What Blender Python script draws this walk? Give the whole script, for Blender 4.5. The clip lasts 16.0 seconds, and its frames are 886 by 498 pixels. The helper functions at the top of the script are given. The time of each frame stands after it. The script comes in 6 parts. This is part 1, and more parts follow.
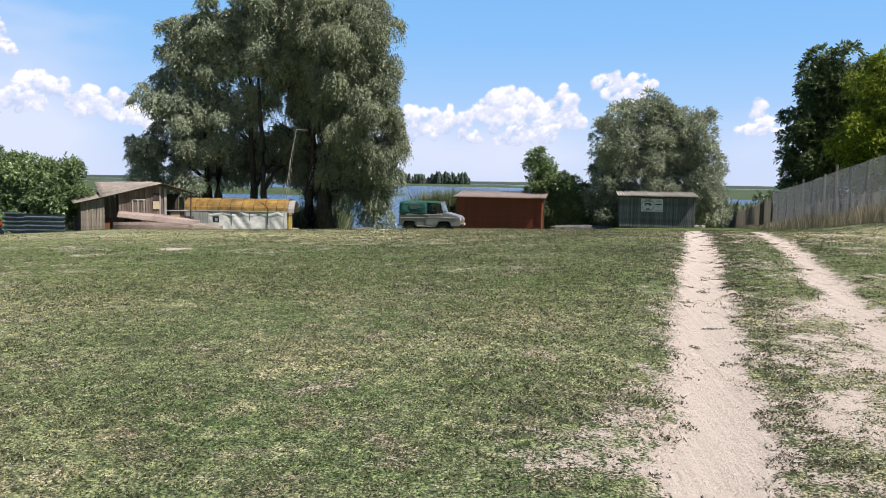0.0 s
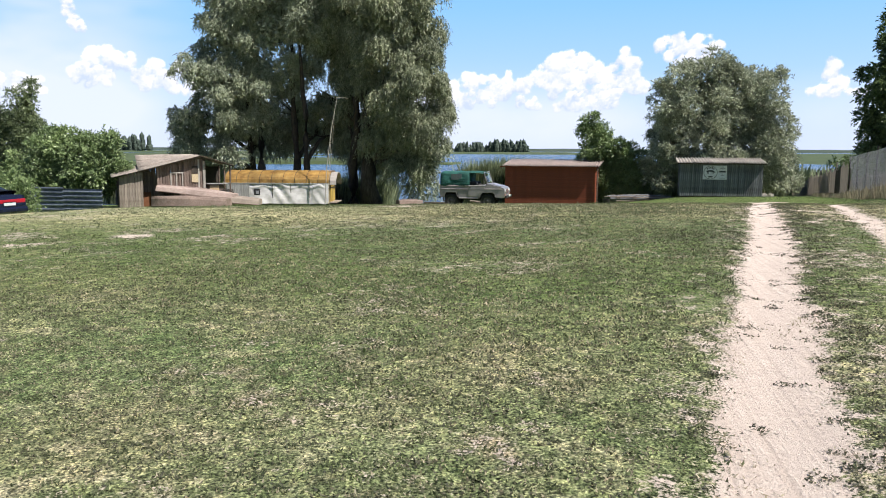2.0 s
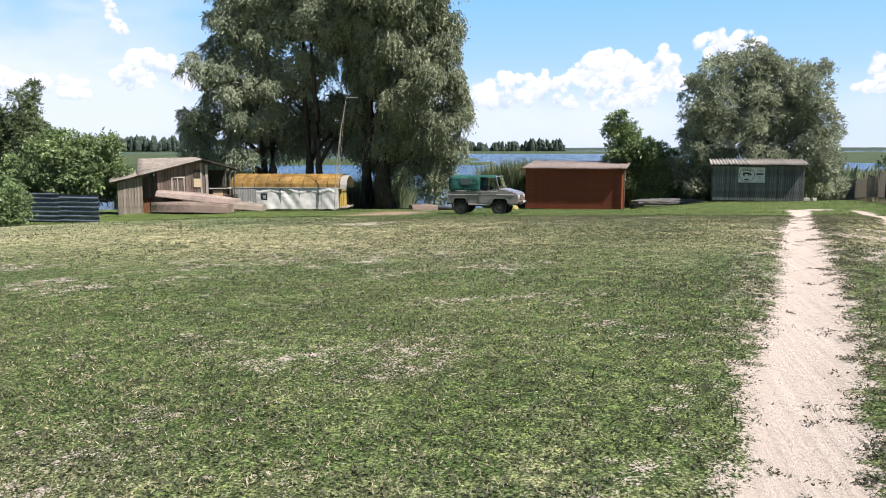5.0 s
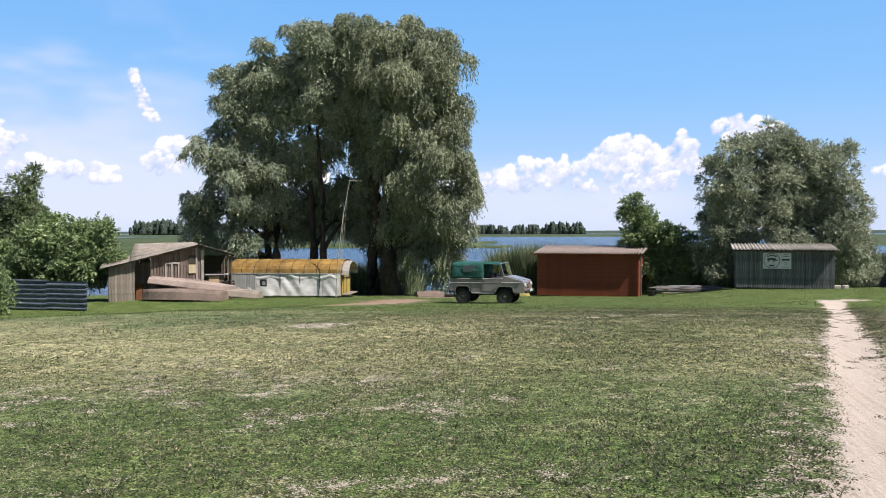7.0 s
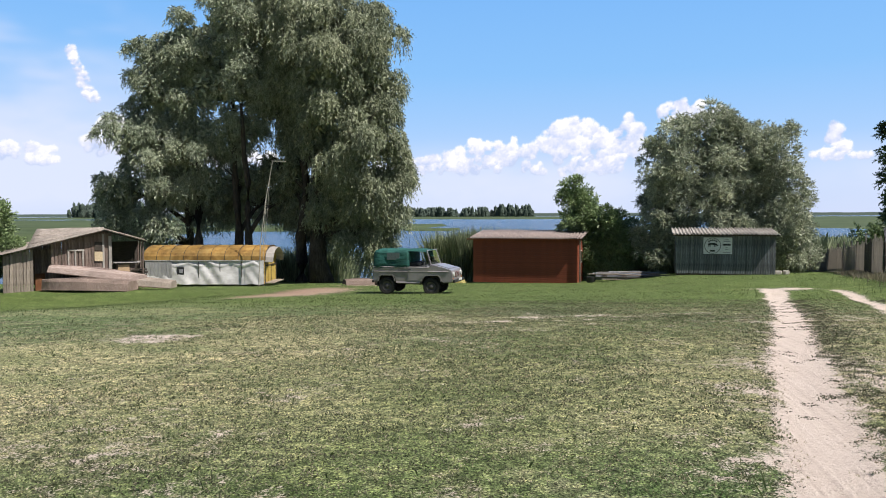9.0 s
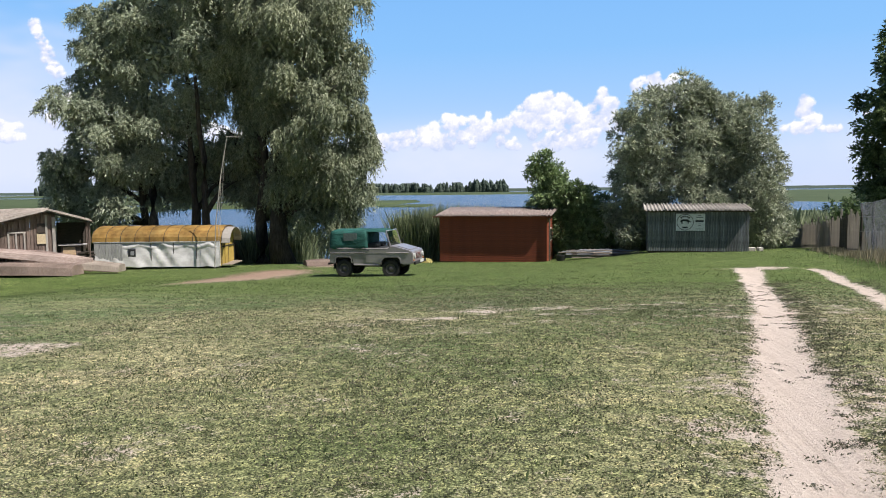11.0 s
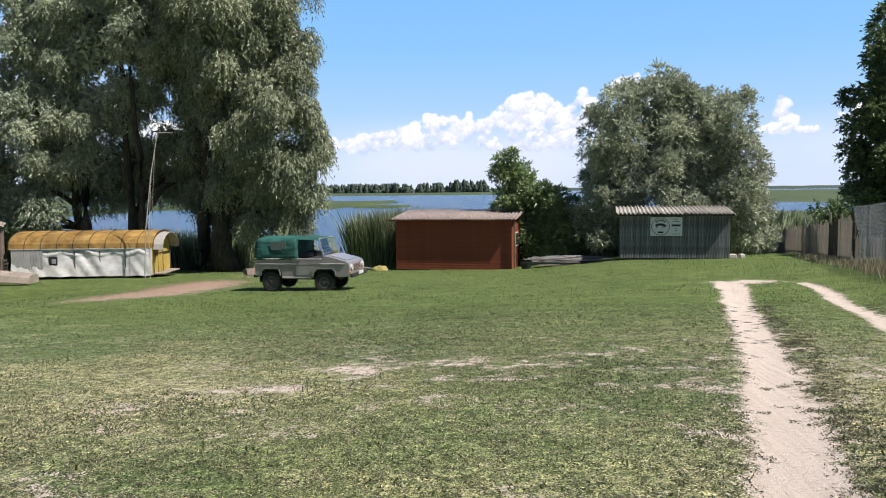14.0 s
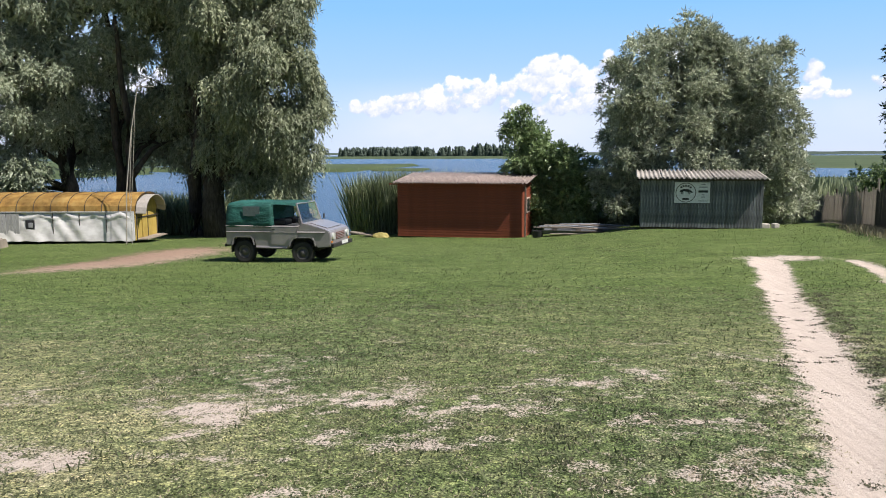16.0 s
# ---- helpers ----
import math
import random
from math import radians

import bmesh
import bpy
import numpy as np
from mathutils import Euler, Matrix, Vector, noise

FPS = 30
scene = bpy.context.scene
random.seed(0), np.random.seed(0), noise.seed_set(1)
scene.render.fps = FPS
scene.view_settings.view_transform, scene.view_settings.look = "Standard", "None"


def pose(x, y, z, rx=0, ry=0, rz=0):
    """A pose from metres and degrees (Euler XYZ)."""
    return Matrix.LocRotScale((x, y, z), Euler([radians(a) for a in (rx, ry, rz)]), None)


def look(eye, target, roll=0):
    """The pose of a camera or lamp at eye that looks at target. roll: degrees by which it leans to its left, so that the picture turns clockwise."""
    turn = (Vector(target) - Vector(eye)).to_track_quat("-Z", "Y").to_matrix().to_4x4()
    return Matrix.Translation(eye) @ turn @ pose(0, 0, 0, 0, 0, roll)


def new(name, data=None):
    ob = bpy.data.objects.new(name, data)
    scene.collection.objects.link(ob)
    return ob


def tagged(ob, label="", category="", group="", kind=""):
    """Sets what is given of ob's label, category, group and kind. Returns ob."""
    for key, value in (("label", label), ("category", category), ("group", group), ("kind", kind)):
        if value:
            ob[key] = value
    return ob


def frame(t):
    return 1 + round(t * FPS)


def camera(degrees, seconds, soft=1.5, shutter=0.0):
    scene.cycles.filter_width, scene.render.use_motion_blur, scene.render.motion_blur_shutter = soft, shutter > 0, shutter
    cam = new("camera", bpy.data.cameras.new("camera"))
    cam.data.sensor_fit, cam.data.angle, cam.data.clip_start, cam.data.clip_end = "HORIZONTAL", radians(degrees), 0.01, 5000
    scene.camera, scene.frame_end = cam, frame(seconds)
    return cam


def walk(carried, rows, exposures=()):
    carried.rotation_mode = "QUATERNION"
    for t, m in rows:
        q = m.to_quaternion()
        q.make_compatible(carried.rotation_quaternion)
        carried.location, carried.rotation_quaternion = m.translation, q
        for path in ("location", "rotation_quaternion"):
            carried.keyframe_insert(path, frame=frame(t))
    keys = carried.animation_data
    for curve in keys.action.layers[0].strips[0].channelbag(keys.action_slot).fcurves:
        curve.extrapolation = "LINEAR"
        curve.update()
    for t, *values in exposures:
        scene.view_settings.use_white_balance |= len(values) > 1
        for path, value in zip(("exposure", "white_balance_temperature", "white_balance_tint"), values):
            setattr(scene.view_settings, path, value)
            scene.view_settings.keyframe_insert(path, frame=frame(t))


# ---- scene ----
cam = camera(60.0, 16.0, soft=1.0)
PATH = [
    (0, (1.293, 3.789, 1.634), (1.124, 5.775, 1.461), 1.00),
    (0.5, (1.422, 4.344, 1.647), (1.230, 6.325, 1.449), 0.88),
    (1, (1.550, 4.898, 1.657), (1.322, 6.873, 1.434), 0.72),
    (1.5, (1.679, 5.450, 1.667), (1.409, 7.417, 1.426), 0.52),
    (2, (1.809, 5.997, 1.675), (1.490, 7.955, 1.419), 0.25),
    (2.5, (1.943, 6.531, 1.685), (1.579, 8.480, 1.422), 0.03),
    (3, (2.081, 7.041, 1.701), (1.684, 8.983, 1.436), -0.09),
    (3.5, (2.223, 7.513, 1.727), (1.816, 9.453, 1.459), -0.15),
    (4, (2.355, 7.953, 1.761), (1.959, 9.895, 1.494), -0.11),
    (6.3, (2.733, 10.346, 1.864), (2.285, 12.289, 1.708), -0.02),
    (6.5, (2.770, 10.602, 1.873), (2.317, 12.546, 1.755), -0.03),
    (7, (2.873, 11.266, 1.895), (2.405, 13.209, 1.852), -0.10),
    (7.5, (2.986, 11.915, 1.914), (2.548, 13.866, 1.907), -0.07),
    (8, (3.107, 12.537, 1.933), (2.720, 14.499, 1.906), 0.02),
    (8.5, (3.235, 13.129, 1.955), (2.878, 15.096, 1.894), -0.02),
    (9, (3.365, 13.679, 1.979), (3.024, 15.648, 1.890), -0.13),
    (9.2, (3.407, 13.871, 1.989), (3.070, 15.840, 1.892), -0.15),
    (11.3, (3.685, 15.530, 2.056), (3.411, 17.505, 1.902), -0.56),
    (11.5, (3.728, 15.713, 2.062), (3.453, 17.688, 1.910), -0.61),
    (12, (3.859, 16.230, 2.077), (3.602, 18.208, 1.926), -0.60),
    (12.5, (3.996, 16.795, 2.089), (3.753, 18.775, 1.942), -0.48),
    (13, (4.133, 17.401, 2.098), (3.899, 19.382, 1.955), -0.43),
    (13.5, (4.267, 18.056, 2.099), (4.037, 20.038, 1.956), -0.50),
    (14, (4.394, 18.756, 2.089), (4.165, 20.737, 1.937), -0.54),
    (14.5, (4.511, 19.488, 2.065), (4.277, 21.468, 1.900), -0.47),
    (15, (4.621, 20.224, 2.031), (4.379, 22.200, 1.845), -0.30),
    (15.5, (4.730, 20.939, 1.996), (4.473, 22.911, 1.786), -0.18),
    (16, (4.843, 21.611, 1.968), (4.558, 23.575, 1.723), -0.19),
]
walk(cam, [(t, look(eye, target, roll)) for t, eye, target, roll in PATH],
     [(0.0, 0.34), (1.5, 0.50), (3.5, 0.66), (4.2, 0.64), (6.3, 0.46), (7.0, 0.38), (9.0, 0.36), (12.5, 0.41), (16.0, 0.49)])
# ---- world, sun, exposure ----
SUN_TO = Vector((0.92, -0.30, 1.42)).normalized()
world = bpy.data.worlds.new("world")
scene.world = world
world.use_nodes = True
wn, wl = world.node_tree.nodes, world.node_tree.links
sky = wn.new("ShaderNodeTexSky")
sky.sky_type, sky.sun_disc = "NISHITA", False
sky.sun_elevation = math.asin(SUN_TO.z)
sky.sun_rotation = math.atan2(SUN_TO.x, SUN_TO.y)
sky.air_density, sky.dust_density, sky.ozone_density = 1.0, 0.3, 2.0
wl.new(sky.outputs[0], wn["Background"].inputs[0])
wn["Background"].inputs[1].default_value = 0.05
sun = new("sun", bpy.data.lights.new("sun", "SUN"))
sun.data.energy, sun.data.angle, sun.data.color = 5.0, radians(0.53), (1.0, 0.95, 0.87)
sun.matrix_world = look(SUN_TO * 60, (0, 0, 0))

# ---- noise on the plan ----
RNG = np.random.default_rng(7)


def hash2(i, j, seed):
    v = np.sin(i * 127.1 + j * 311.7 + seed * 74.7) * 43758.5453
    return v - np.floor(v)


def vnoise(x, y, size, seed):
    x, y = np.asarray(x, float) / size, np.asarray(y, float) / size
    i, j = np.floor(x), np.floor(y)
    u, v = x - i, y - j
    u, v = u * u * (3 - 2 * u), v * v * (3 - 2 * v)
    a, b = hash2(i, j, seed), hash2(i + 1, j, seed)
    c, d = hash2(i, j + 1, seed), hash2(i + 1, j + 1, seed)
    return (a * (1 - u) + b * u) * (1 - v) + (c * (1 - u) + d * u) * v


def fbm(x, y, size, seed, octaves=4):
    total, amp, norm = 0, 1.0, 0.0
    for k in range(octaves):
        total = total + amp * vnoise(x, y, size / 2 ** k, seed + k * 13)
        norm, amp = norm + amp, amp * 0.55
    return total / norm


def step(v, a, b):
    u = np.clip((np.asarray(v, float) - a) / (b - a), 0, 1)
    return u * u * (3 - 2 * u)


# ---- the lie of the land ----
WATER = -2.6
SHORE = 63.5


def fence_x(y):
    return 12.7 + 0.162 * (y - 30.0)


def left_track(y):
    return 2.06 + 0.232 * (y - 6.6) + 0.05 * np.sin(np.asarray(y, float) * 0.5) - 0.35 * step(y, 36, 44) + 0.12 * np.exp(-((np.asarray(y, float) - 8.5) / 3.0) ** 2)


def right_track(y):
    y = np.asarray(y, float)
    return left_track(y) + 1.28 + 0.015 * (y - 9.7) + 0.35 * step(y, 22, 32) - step(y, 38, 46) * 1.1


CREST_Y = (4, 7, 9, 11, 14, 18, 21, 24, 27, 30, 33, 36, 40, 62)
CREST_Z = (0.30, 0.39, 0.465, 0.545, 0.60, 0.59, 0.54, 0.40, 0.18, -0.05, -0.28, -0.52, -0.82, -2.14)


def ground_z(x, y):
    x, y = np.asarray(x, float), np.asarray(y, float)
    z = sum(np.interp(y + d, CREST_Y, CREST_Z) for d in (-1.2, 0.0, 1.2)) / 3 + 0.018 * np.clip(x, -60, 30)
    z = z - 0.52 * step(-x, 7, 18) * step(y, 11, 22) * (1 - step(y, 42.5, 46))
    z = z + 0.42 * step(x, 3, 9) * step(y, 34, 50) * (1 - step(y, 58, 66))
    z = z + 0.35 * step(x - fence_x(y), -3.0, 0.5) * (1 - step(y, 34, 48))
    z = z - 0.035 * np.exp(-((x - left_track(y)) / 0.24) ** 2) * (1 - step(y, 40, 45))
    z = z - 0.035 * np.exp(-((x - right_track(y)) / 0.24) ** 2) * (1 - step(y, 40, 45))
    near = 1 - step(np.hypot(x, y - 30), 60, 90)
    z = z + near * (0.10 * (fbm(x, y, 6.0, 3) - 0.5) + 0.04 * (fbm(x, y, 0.9, 5) - 0.5))
    inlet = 2.6 * np.exp(-((x + 6.8) / 2.0) ** 2)
    inlet = inlet - 16.0 * step(x, 11, 18)
    shore = step(y, SHORE - 3.0 - inlet, SHORE + 2.0 - inlet)
    return z * (1 - shore) + shore * (-3.6)


def bare_at(x, y):
    """How bare the soil is: 0 dense grass, 1 sand."""
    x, y = np.asarray(x, float), np.asarray(y, float)
    end = 1 - step(y, 40.5, 44)
    wob = 0.16 * (fbm(x, y, 0.7, 21) - 0.5)
    tl = np.exp(-(np.abs(x - left_track(y) + wob) / (0.31 + 0.12 * step(y, 32, 42))) ** 2.6) * (1 - step(y, 40.4, 41.8))
    tr = np.exp(-(np.abs(x - right_track(y) + wob) / 0.27) ** 2.4) * (1 - step(y, 39.6, 41.2))
    verge = np.exp(-((x - left_track(y) - 0.62) / 0.55) ** 2) * 0.16 * end * (0.4 + 0.6 * (1 - step(y, 10, 28)))
    verge_l = np.exp(-((x - left_track(y) + 0.45) / 0.22) ** 2) * 0.14 * end
    patch = step(fbm(x, y, 1.5, 31), 0.50, 0.72) * 0.18 + step(fbm(x, y, 0.55, 33), 0.46, 0.68) * 0.30
    patch = patch + step(fbm(x, y, 0.45, 35, 3), 0.50, 0.62) * step(fbm(x, y, 3.2, 36), 0.44, 0.58) * 0.30
    patch = patch * (1 - 0.8 * step(y, 26, 33)) * (0.45 + 0.55 * step(fbm(x, y, 9, 38), 0.34, 0.54))
    yard = 0.80 * np.exp(-((x + 7.8 + 0.5 * np.sin(y * 0.4)) / 1.9) ** 2 - ((y - 43.5) / 6.0) ** 4)
    ring = 0.62 * np.exp(-((x + 1.85) / 0.62) ** 4 - ((y - 22.45) / 0.55) ** 4)
    fork = 0.72 * np.exp(-((x - 10.3 + 0.4 * wob) / 1.25) ** 2 - ((y - 40.6 + 3 * wob) / 0.75) ** 2)
    bank = 0.55 * np.exp(-((x + 7.2) / 2.4) ** 2 - ((y - 52.0) / 2.0) ** 2)
    patch = patch * (1 - step(y, 17, 22) * 0.75 * (1 - step(x - 0.15 * y, -4.5, -1.0)))
    patch = patch + 0.18 * (1 - step(y, 26, 36))
    m = np.maximum.reduce([tl, 0.80 * tr, verge + patch * 0.8, verge_l + patch * 0.8, yard, ring, bank, fork])
    return np.clip(m, 0, 1)


def dry_at(x, y):
    """How yellowed the grass is."""
    x, y = np.asarray(x, float), np.asarray(y, float)
    d = step(fbm(x, y, 5.0, 41), 0.38, 0.66)
    return np.clip(d * (0.35 + 0.65 * step(y, 9, 15)) * (1 - 0.85 * step(y, 25, 35)), 0, 1)


# ---- materials ----
def mat(name):
    m = bpy.data.materials.new(name)
    m.use_nodes = True
    nt = m.node_tree
    return m, nt.nodes, nt.links, nt.nodes["Principled BSDF"]


def ramp_node(nodes, stops):
    r = nodes.new("ShaderNodeValToRGB")
    el = r.color_ramp.elements
    while len(el) < len(stops):
        el.new(0.5)
    for e, (p, c) in zip(el, stops):
        e.position, e.color = p, (*c, 1)
    return r


def noise_node(nodes, links, scale, detail=4, rough=0.6, stretch=None, space="Object"):
    n = nodes.new("ShaderNodeTexNoise")
    n.inputs["Scale"].default_value, n.inputs["Detail"].default_value, n.inputs["Roughness"].default_value = scale, detail, rough
    tc = nodes.new("ShaderNodeTexCoord")
    if stretch:
        mp = nodes.new("ShaderNodeMapping")
        mp.inputs["Scale"].default_value = stretch
        links.new(tc.outputs[space], mp.inputs[0])
        links.new(mp.outputs[0], n.inputs[0])
    else:
        links.new(tc.outputs[space], n.inputs[0])
    return n


def mix_node(nodes, links, kind, fac, a, b):
    m = nodes.new("ShaderNodeMix")
    m.data_type, m.blend_type = "RGBA", kind
    for sock, v in ((m.inputs[0], fac), (m.inputs[6], a), (m.inputs[7], b)):
        if hasattr(v, "links"):
            links.new(v, sock)
        elif isinstance(v, tuple):
            sock.default_value = (*v, 1)
        else:
            sock.default_value = v
    return m.outputs[2]


def math_node(nodes, links, op, a, b=0.0, clamp=False):
    m = nodes.new("ShaderNodeMath")
    m.operation, m.use_clamp = op, clamp
    for sock, v in zip(m.inputs, (a, b)):
        if hasattr(v, "links"):
            links.new(v, sock)
        else:
            sock.default_value = v
    return m.outputs[0]


def surface(name, stops, scale=6.0, stretch=None, rough=0.8, metal=0.0, bump=0.3, dist=0.01, vary=0.25, stain=0.4, spec=0.4):
    """A worn surface: grain through a colour ramp, blotches over it, each piece a little lighter or darker."""
    m, nd, ln, bs = mat(name)
    n1 = noise_node(nd, ln, scale, 6, 0.65, stretch)
    r = ramp_node(nd, stops)
    ln.new(n1.outputs[0], r.inputs[0])
    n2 = noise_node(nd, ln, 0.9, 4, 0.6)
    blot = ramp_node(nd, [(0.38, (1 - stain,) * 3), (0.62, (1, 1, 1))])
    ln.new(n2.outputs[0], blot.inputs[0])
    c = mix_node(nd, ln, "MULTIPLY", 1.0, r.outputs[0], blot.outputs[0])
    info = nd.new("ShaderNodeObjectInfo")
    val = ramp_node(nd, [(0, (1 - vary,) * 3), (1, (1, 1, 1))])
    ln.new(info.outputs["Random"], val.inputs[0])
    c = mix_node(nd, ln, "MULTIPLY", 1.0, c, val.outputs[0])
    ln.new(c, bs.inputs["Base Color"])
    bs.inputs["Roughness"].default_value, bs.inputs["Metallic"].default_value = rough, metal
    bs.inputs["Specular IOR Level"].default_value = spec
    b = nd.new("ShaderNodeBump")
    b.inputs["Strength"].default_value, b.inputs["Distance"].default_value = bump, dist
    ln.new(n1.outputs[0], b.inputs["Height"])
    ln.new(b.outputs[0], bs.inputs["Normal"])
    return m


def leaf_mat(name, dark, light, back=0.35, rough=0.5):
    m, nd, ln, bs = mat(name)
    geo = nd.new("ShaderNodeNewGeometry")
    r = ramp_node(nd, [(0.0, dark), (0.65, tuple((a + b) / 2 for a, b in zip(dark, light))), (1.0, light)])
    ln.new(geo.outputs["Random Per Island"], r.inputs[0])
    n = noise_node(nd, ln, 0.5, 2)
    v = ramp_node(nd, [(0.35, (0.72, 0.74, 0.7)), (0.65, (1.1, 1.08, 1.0))])
    ln.new(n.outputs[0], v.inputs[0])
    c = mix_node(nd, ln, "MULTIPLY", 1.0, r.outputs[0], v.outputs[0])
    ln.new(c, bs.inputs["Base Color"])
    bs.inputs["Roughness"].default_value = rough
    bs.inputs["Specular IOR Level"].default_value = 0.45
    tr = nd.new("ShaderNodeBsdfTranslucent")
    ln.new(c, tr.inputs[0])
    mx = nd.new("ShaderNodeMixShader")
    mx.inputs[0].default_value = back
    ln.new(bs.outputs[0], mx.inputs[1])
    ln.new(tr.outputs[0], mx.inputs[2])
    ln.new(mx.outputs[0], nd["Material Output"].inputs[0])
    return m


def plain(name, col, rough=0.5, metal=0.0, spec=0.5, bump=0.0):
    m, nd, ln, bs = mat(name)
    n = noise_node(nd, ln, 14, 5)
    r = ramp_node(nd, [(0.3, tuple(c * 0.78 for c in col)), (0.7, tuple(min(1, c * 1.08) for c in col))])
    ln.new(n.outputs[0], r.inputs[0])
    ln.new(r.outputs[0], bs.inputs["Base Color"])
    bs.inputs["Roughness"].default_value, bs.inputs["Metallic"].default_value = rough, metal
    bs.inputs["Specular IOR Level"].default_value = spec
    if bump:
        b = nd.new("ShaderNodeBump")
        b.inputs["Strength"].default_value, b.inputs["Distance"].default_value = bump, 0.01
        ln.new(n.outputs[0], b.inputs["Height"])
        ln.new(b.outputs[0], bs.inputs["Normal"])
    return m


def ground_mat():
    m, nd, ln, bs = mat("lawn_and_sand")
    at = nd.new("ShaderNodeAttribute")
    at.attribute_name = "bare"
    n1 = noise_node(nd, ln, 9.0, 8, 0.72)
    n2 = noise_node(nd, ln, 0.55, 5, 0.6)
    n3 = noise_node(nd, ln, 38.0, 6, 0.75)
    n5 = noise_node(nd, ln, 2.3, 6, 0.68)
    green = ramp_node(nd, [(0.30, (0.21, 0.175, 0.135)), (0.42, (0.122, 0.142, 0.080)), (0.53, (0.105, 0.152, 0.066)), (0.70, (0.33, 0.305, 0.225))])
    ln.new(n5.outputs[0], green.inputs[0])
    dry = ramp_node(nd, [(0.3, (0.17, 0.145, 0.095)), (0.7, (0.34, 0.30, 0.21))])
    ln.new(n3.outputs[0], dry.inputs[0])
    f = ramp_node(nd, [(0.48, (0, 0, 0)), (0.68, (0.45, 0.45, 0.45))])
    ln.new(n2.outputs[0], f.inputs[0])
    c = mix_node(nd, ln, "MIX", f.outputs[0], green.outputs[0], dry.outputs[0])
    da = nd.new("ShaderNodeAttribute")
    da.attribute_name = "dry"
    la = nd.new("ShaderNodeAttribute")
    la.attribute_name = "lush"
    rich = ramp_node(nd, [(0.3, (0.058, 0.090, 0.026)), (0.7, (0.118, 0.160, 0.050))])
    ln.new(n1.outputs[0], rich.inputs[0])
    straw = ramp_node(nd, [(0.3, (0.25, 0.235, 0.14)), (0.7, (0.42, 0.39, 0.255))])
    ln.new(n1.outputs[0], straw.inputs[0])
    c = mix_node(nd, ln, "MIX", math_node(nd, ln, "MULTIPLY", da.outputs["Fac"], 0.8), c, straw.outputs[0])
    c = mix_node(nd, ln, "MIX", math_node(nd, ln, "MULTIPLY", la.outputs["Fac"], 0.85), c, rich.outputs[0])
    n6 = noise_node(nd, ln, 15.0, 3, 0.6)
    tuft = ramp_node(nd, [(0.36, (0.50, 0.53, 0.46)), (0.50, (1, 1, 1)), (0.64, (1.6, 1.5, 1.42))])
    ln.new(n6.outputs[0], tuft.inputs[0])
    c = mix_node(nd, ln, "MULTIPLY", 1.0, c, tuft.outputs[0])
    n7 = noise_node(nd, ln, 1.3, 3, 0.6, (0.6, 1.4, 1))
    drift = ramp_node(nd, [(0.36, (0.80, 0.88, 0.74)), (0.64, (1.28, 1.24, 1.20))])
    ln.new(n7.outputs[0], drift.inputs[0])
    c = mix_node(nd, ln, "MULTIPLY", 1.0, c, drift.outputs[0])
    n4 = noise_node(nd, ln, 70.0, 3, 0.6)
    fleck = ramp_node(nd, [(0.37, (0.12, 0.13, 0.12)), (0.46, (0.75, 0.76, 0.75)), (0.55, (1.15, 1.15, 1.12)), (0.64, (2.3, 2.2, 2.25))])
    ln.new(n4.outputs[0], fleck.inputs[0])
    c = mix_node(nd, ln, "MULTIPLY", 1.0, c, fleck.outputs[0])
    sand = ramp_node(nd, [(0.25, (0.42, 0.335, 0.285)), (0.5, (0.60, 0.50, 0.44)), (0.75, (0.71, 0.62, 0.56))])
    st = noise_node(nd, ln, 1.0, 3, 0.6, None)
    mp = nd.new("ShaderNodeMapping")
    mp.inputs["Rotation"].default_value = (0, 0, radians(13.1))
    mp.inputs["Scale"].default_value = (34, 0.5, 1)
    ln.new(nd.new("ShaderNodeTexCoord").outputs["Object"], mp.inputs[0])
    ln.new(mp.outputs[0], st.inputs[0])
    sg = math_node(nd, ln, "ADD", math_node(nd, ln, "MULTIPLY", n3.outputs[0], 0.55), math_node(nd, ln, "MULTIPLY", st.outputs[0], 0.45))
    ln.new(sg, sand.inputs[0])
    s = math_node(nd, ln, "ADD", at.outputs["Fac"], math_node(nd, ln, "MULTIPLY", math_node(nd, ln, "SUBTRACT", n1.outputs[0], 0.5), 1.4))
    s = math_node(nd, ln, "ADD", s, math_node(nd, ln, "MULTIPLY", math_node(nd, ln, "SUBTRACT", n4.outputs[0], 0.5), 1.1))
    s = math_node(nd, ln, "SUBTRACT", s, math_node(nd, ln, "MULTIPLY", math_node(nd, ln, "SUBTRACT", n5.outputs[0], 0.5), 0.9))
    mask = nd.new("ShaderNodeMapRange")
    mask.interpolation_type = "SMOOTHSTEP"
    mask.inputs[1].default_value, mask.inputs[2].default_value = 0.40, 0.62
    ln.new(s, mask.inputs[0])
    ea = nd.new("ShaderNodeAttribute")
    ea.attribute_name = "earth"
    soil = mix_node(nd, ln, "MULTIPLY", ea.outputs["Fac"], sand.outputs[0], (0.52, 0.42, 0.36))
    c = mix_node(nd, ln, "MIX", mask.outputs[0], c, soil)
    ln.new(c, bs.inputs["Base Color"])
    bs.inputs["Roughness"].default_value, bs.inputs["Specular IOR Level"].default_value = 0.95, 0.15
    h = math_node(nd, ln, "ADD", math_node(nd, ln, "ADD", n1.outputs[0], math_node(nd, ln, "MULTIPLY", n3.outputs[0], 0.5)), math_node(nd, ln, "MULTIPLY", st.outputs[0], 0.35))
    b = nd.new("ShaderNodeBump")
    b.inputs["Strength"].default_value, b.inputs["Distance"].default_value = 0.9, 0.035
    ln.new(h, b.inputs["Height"])
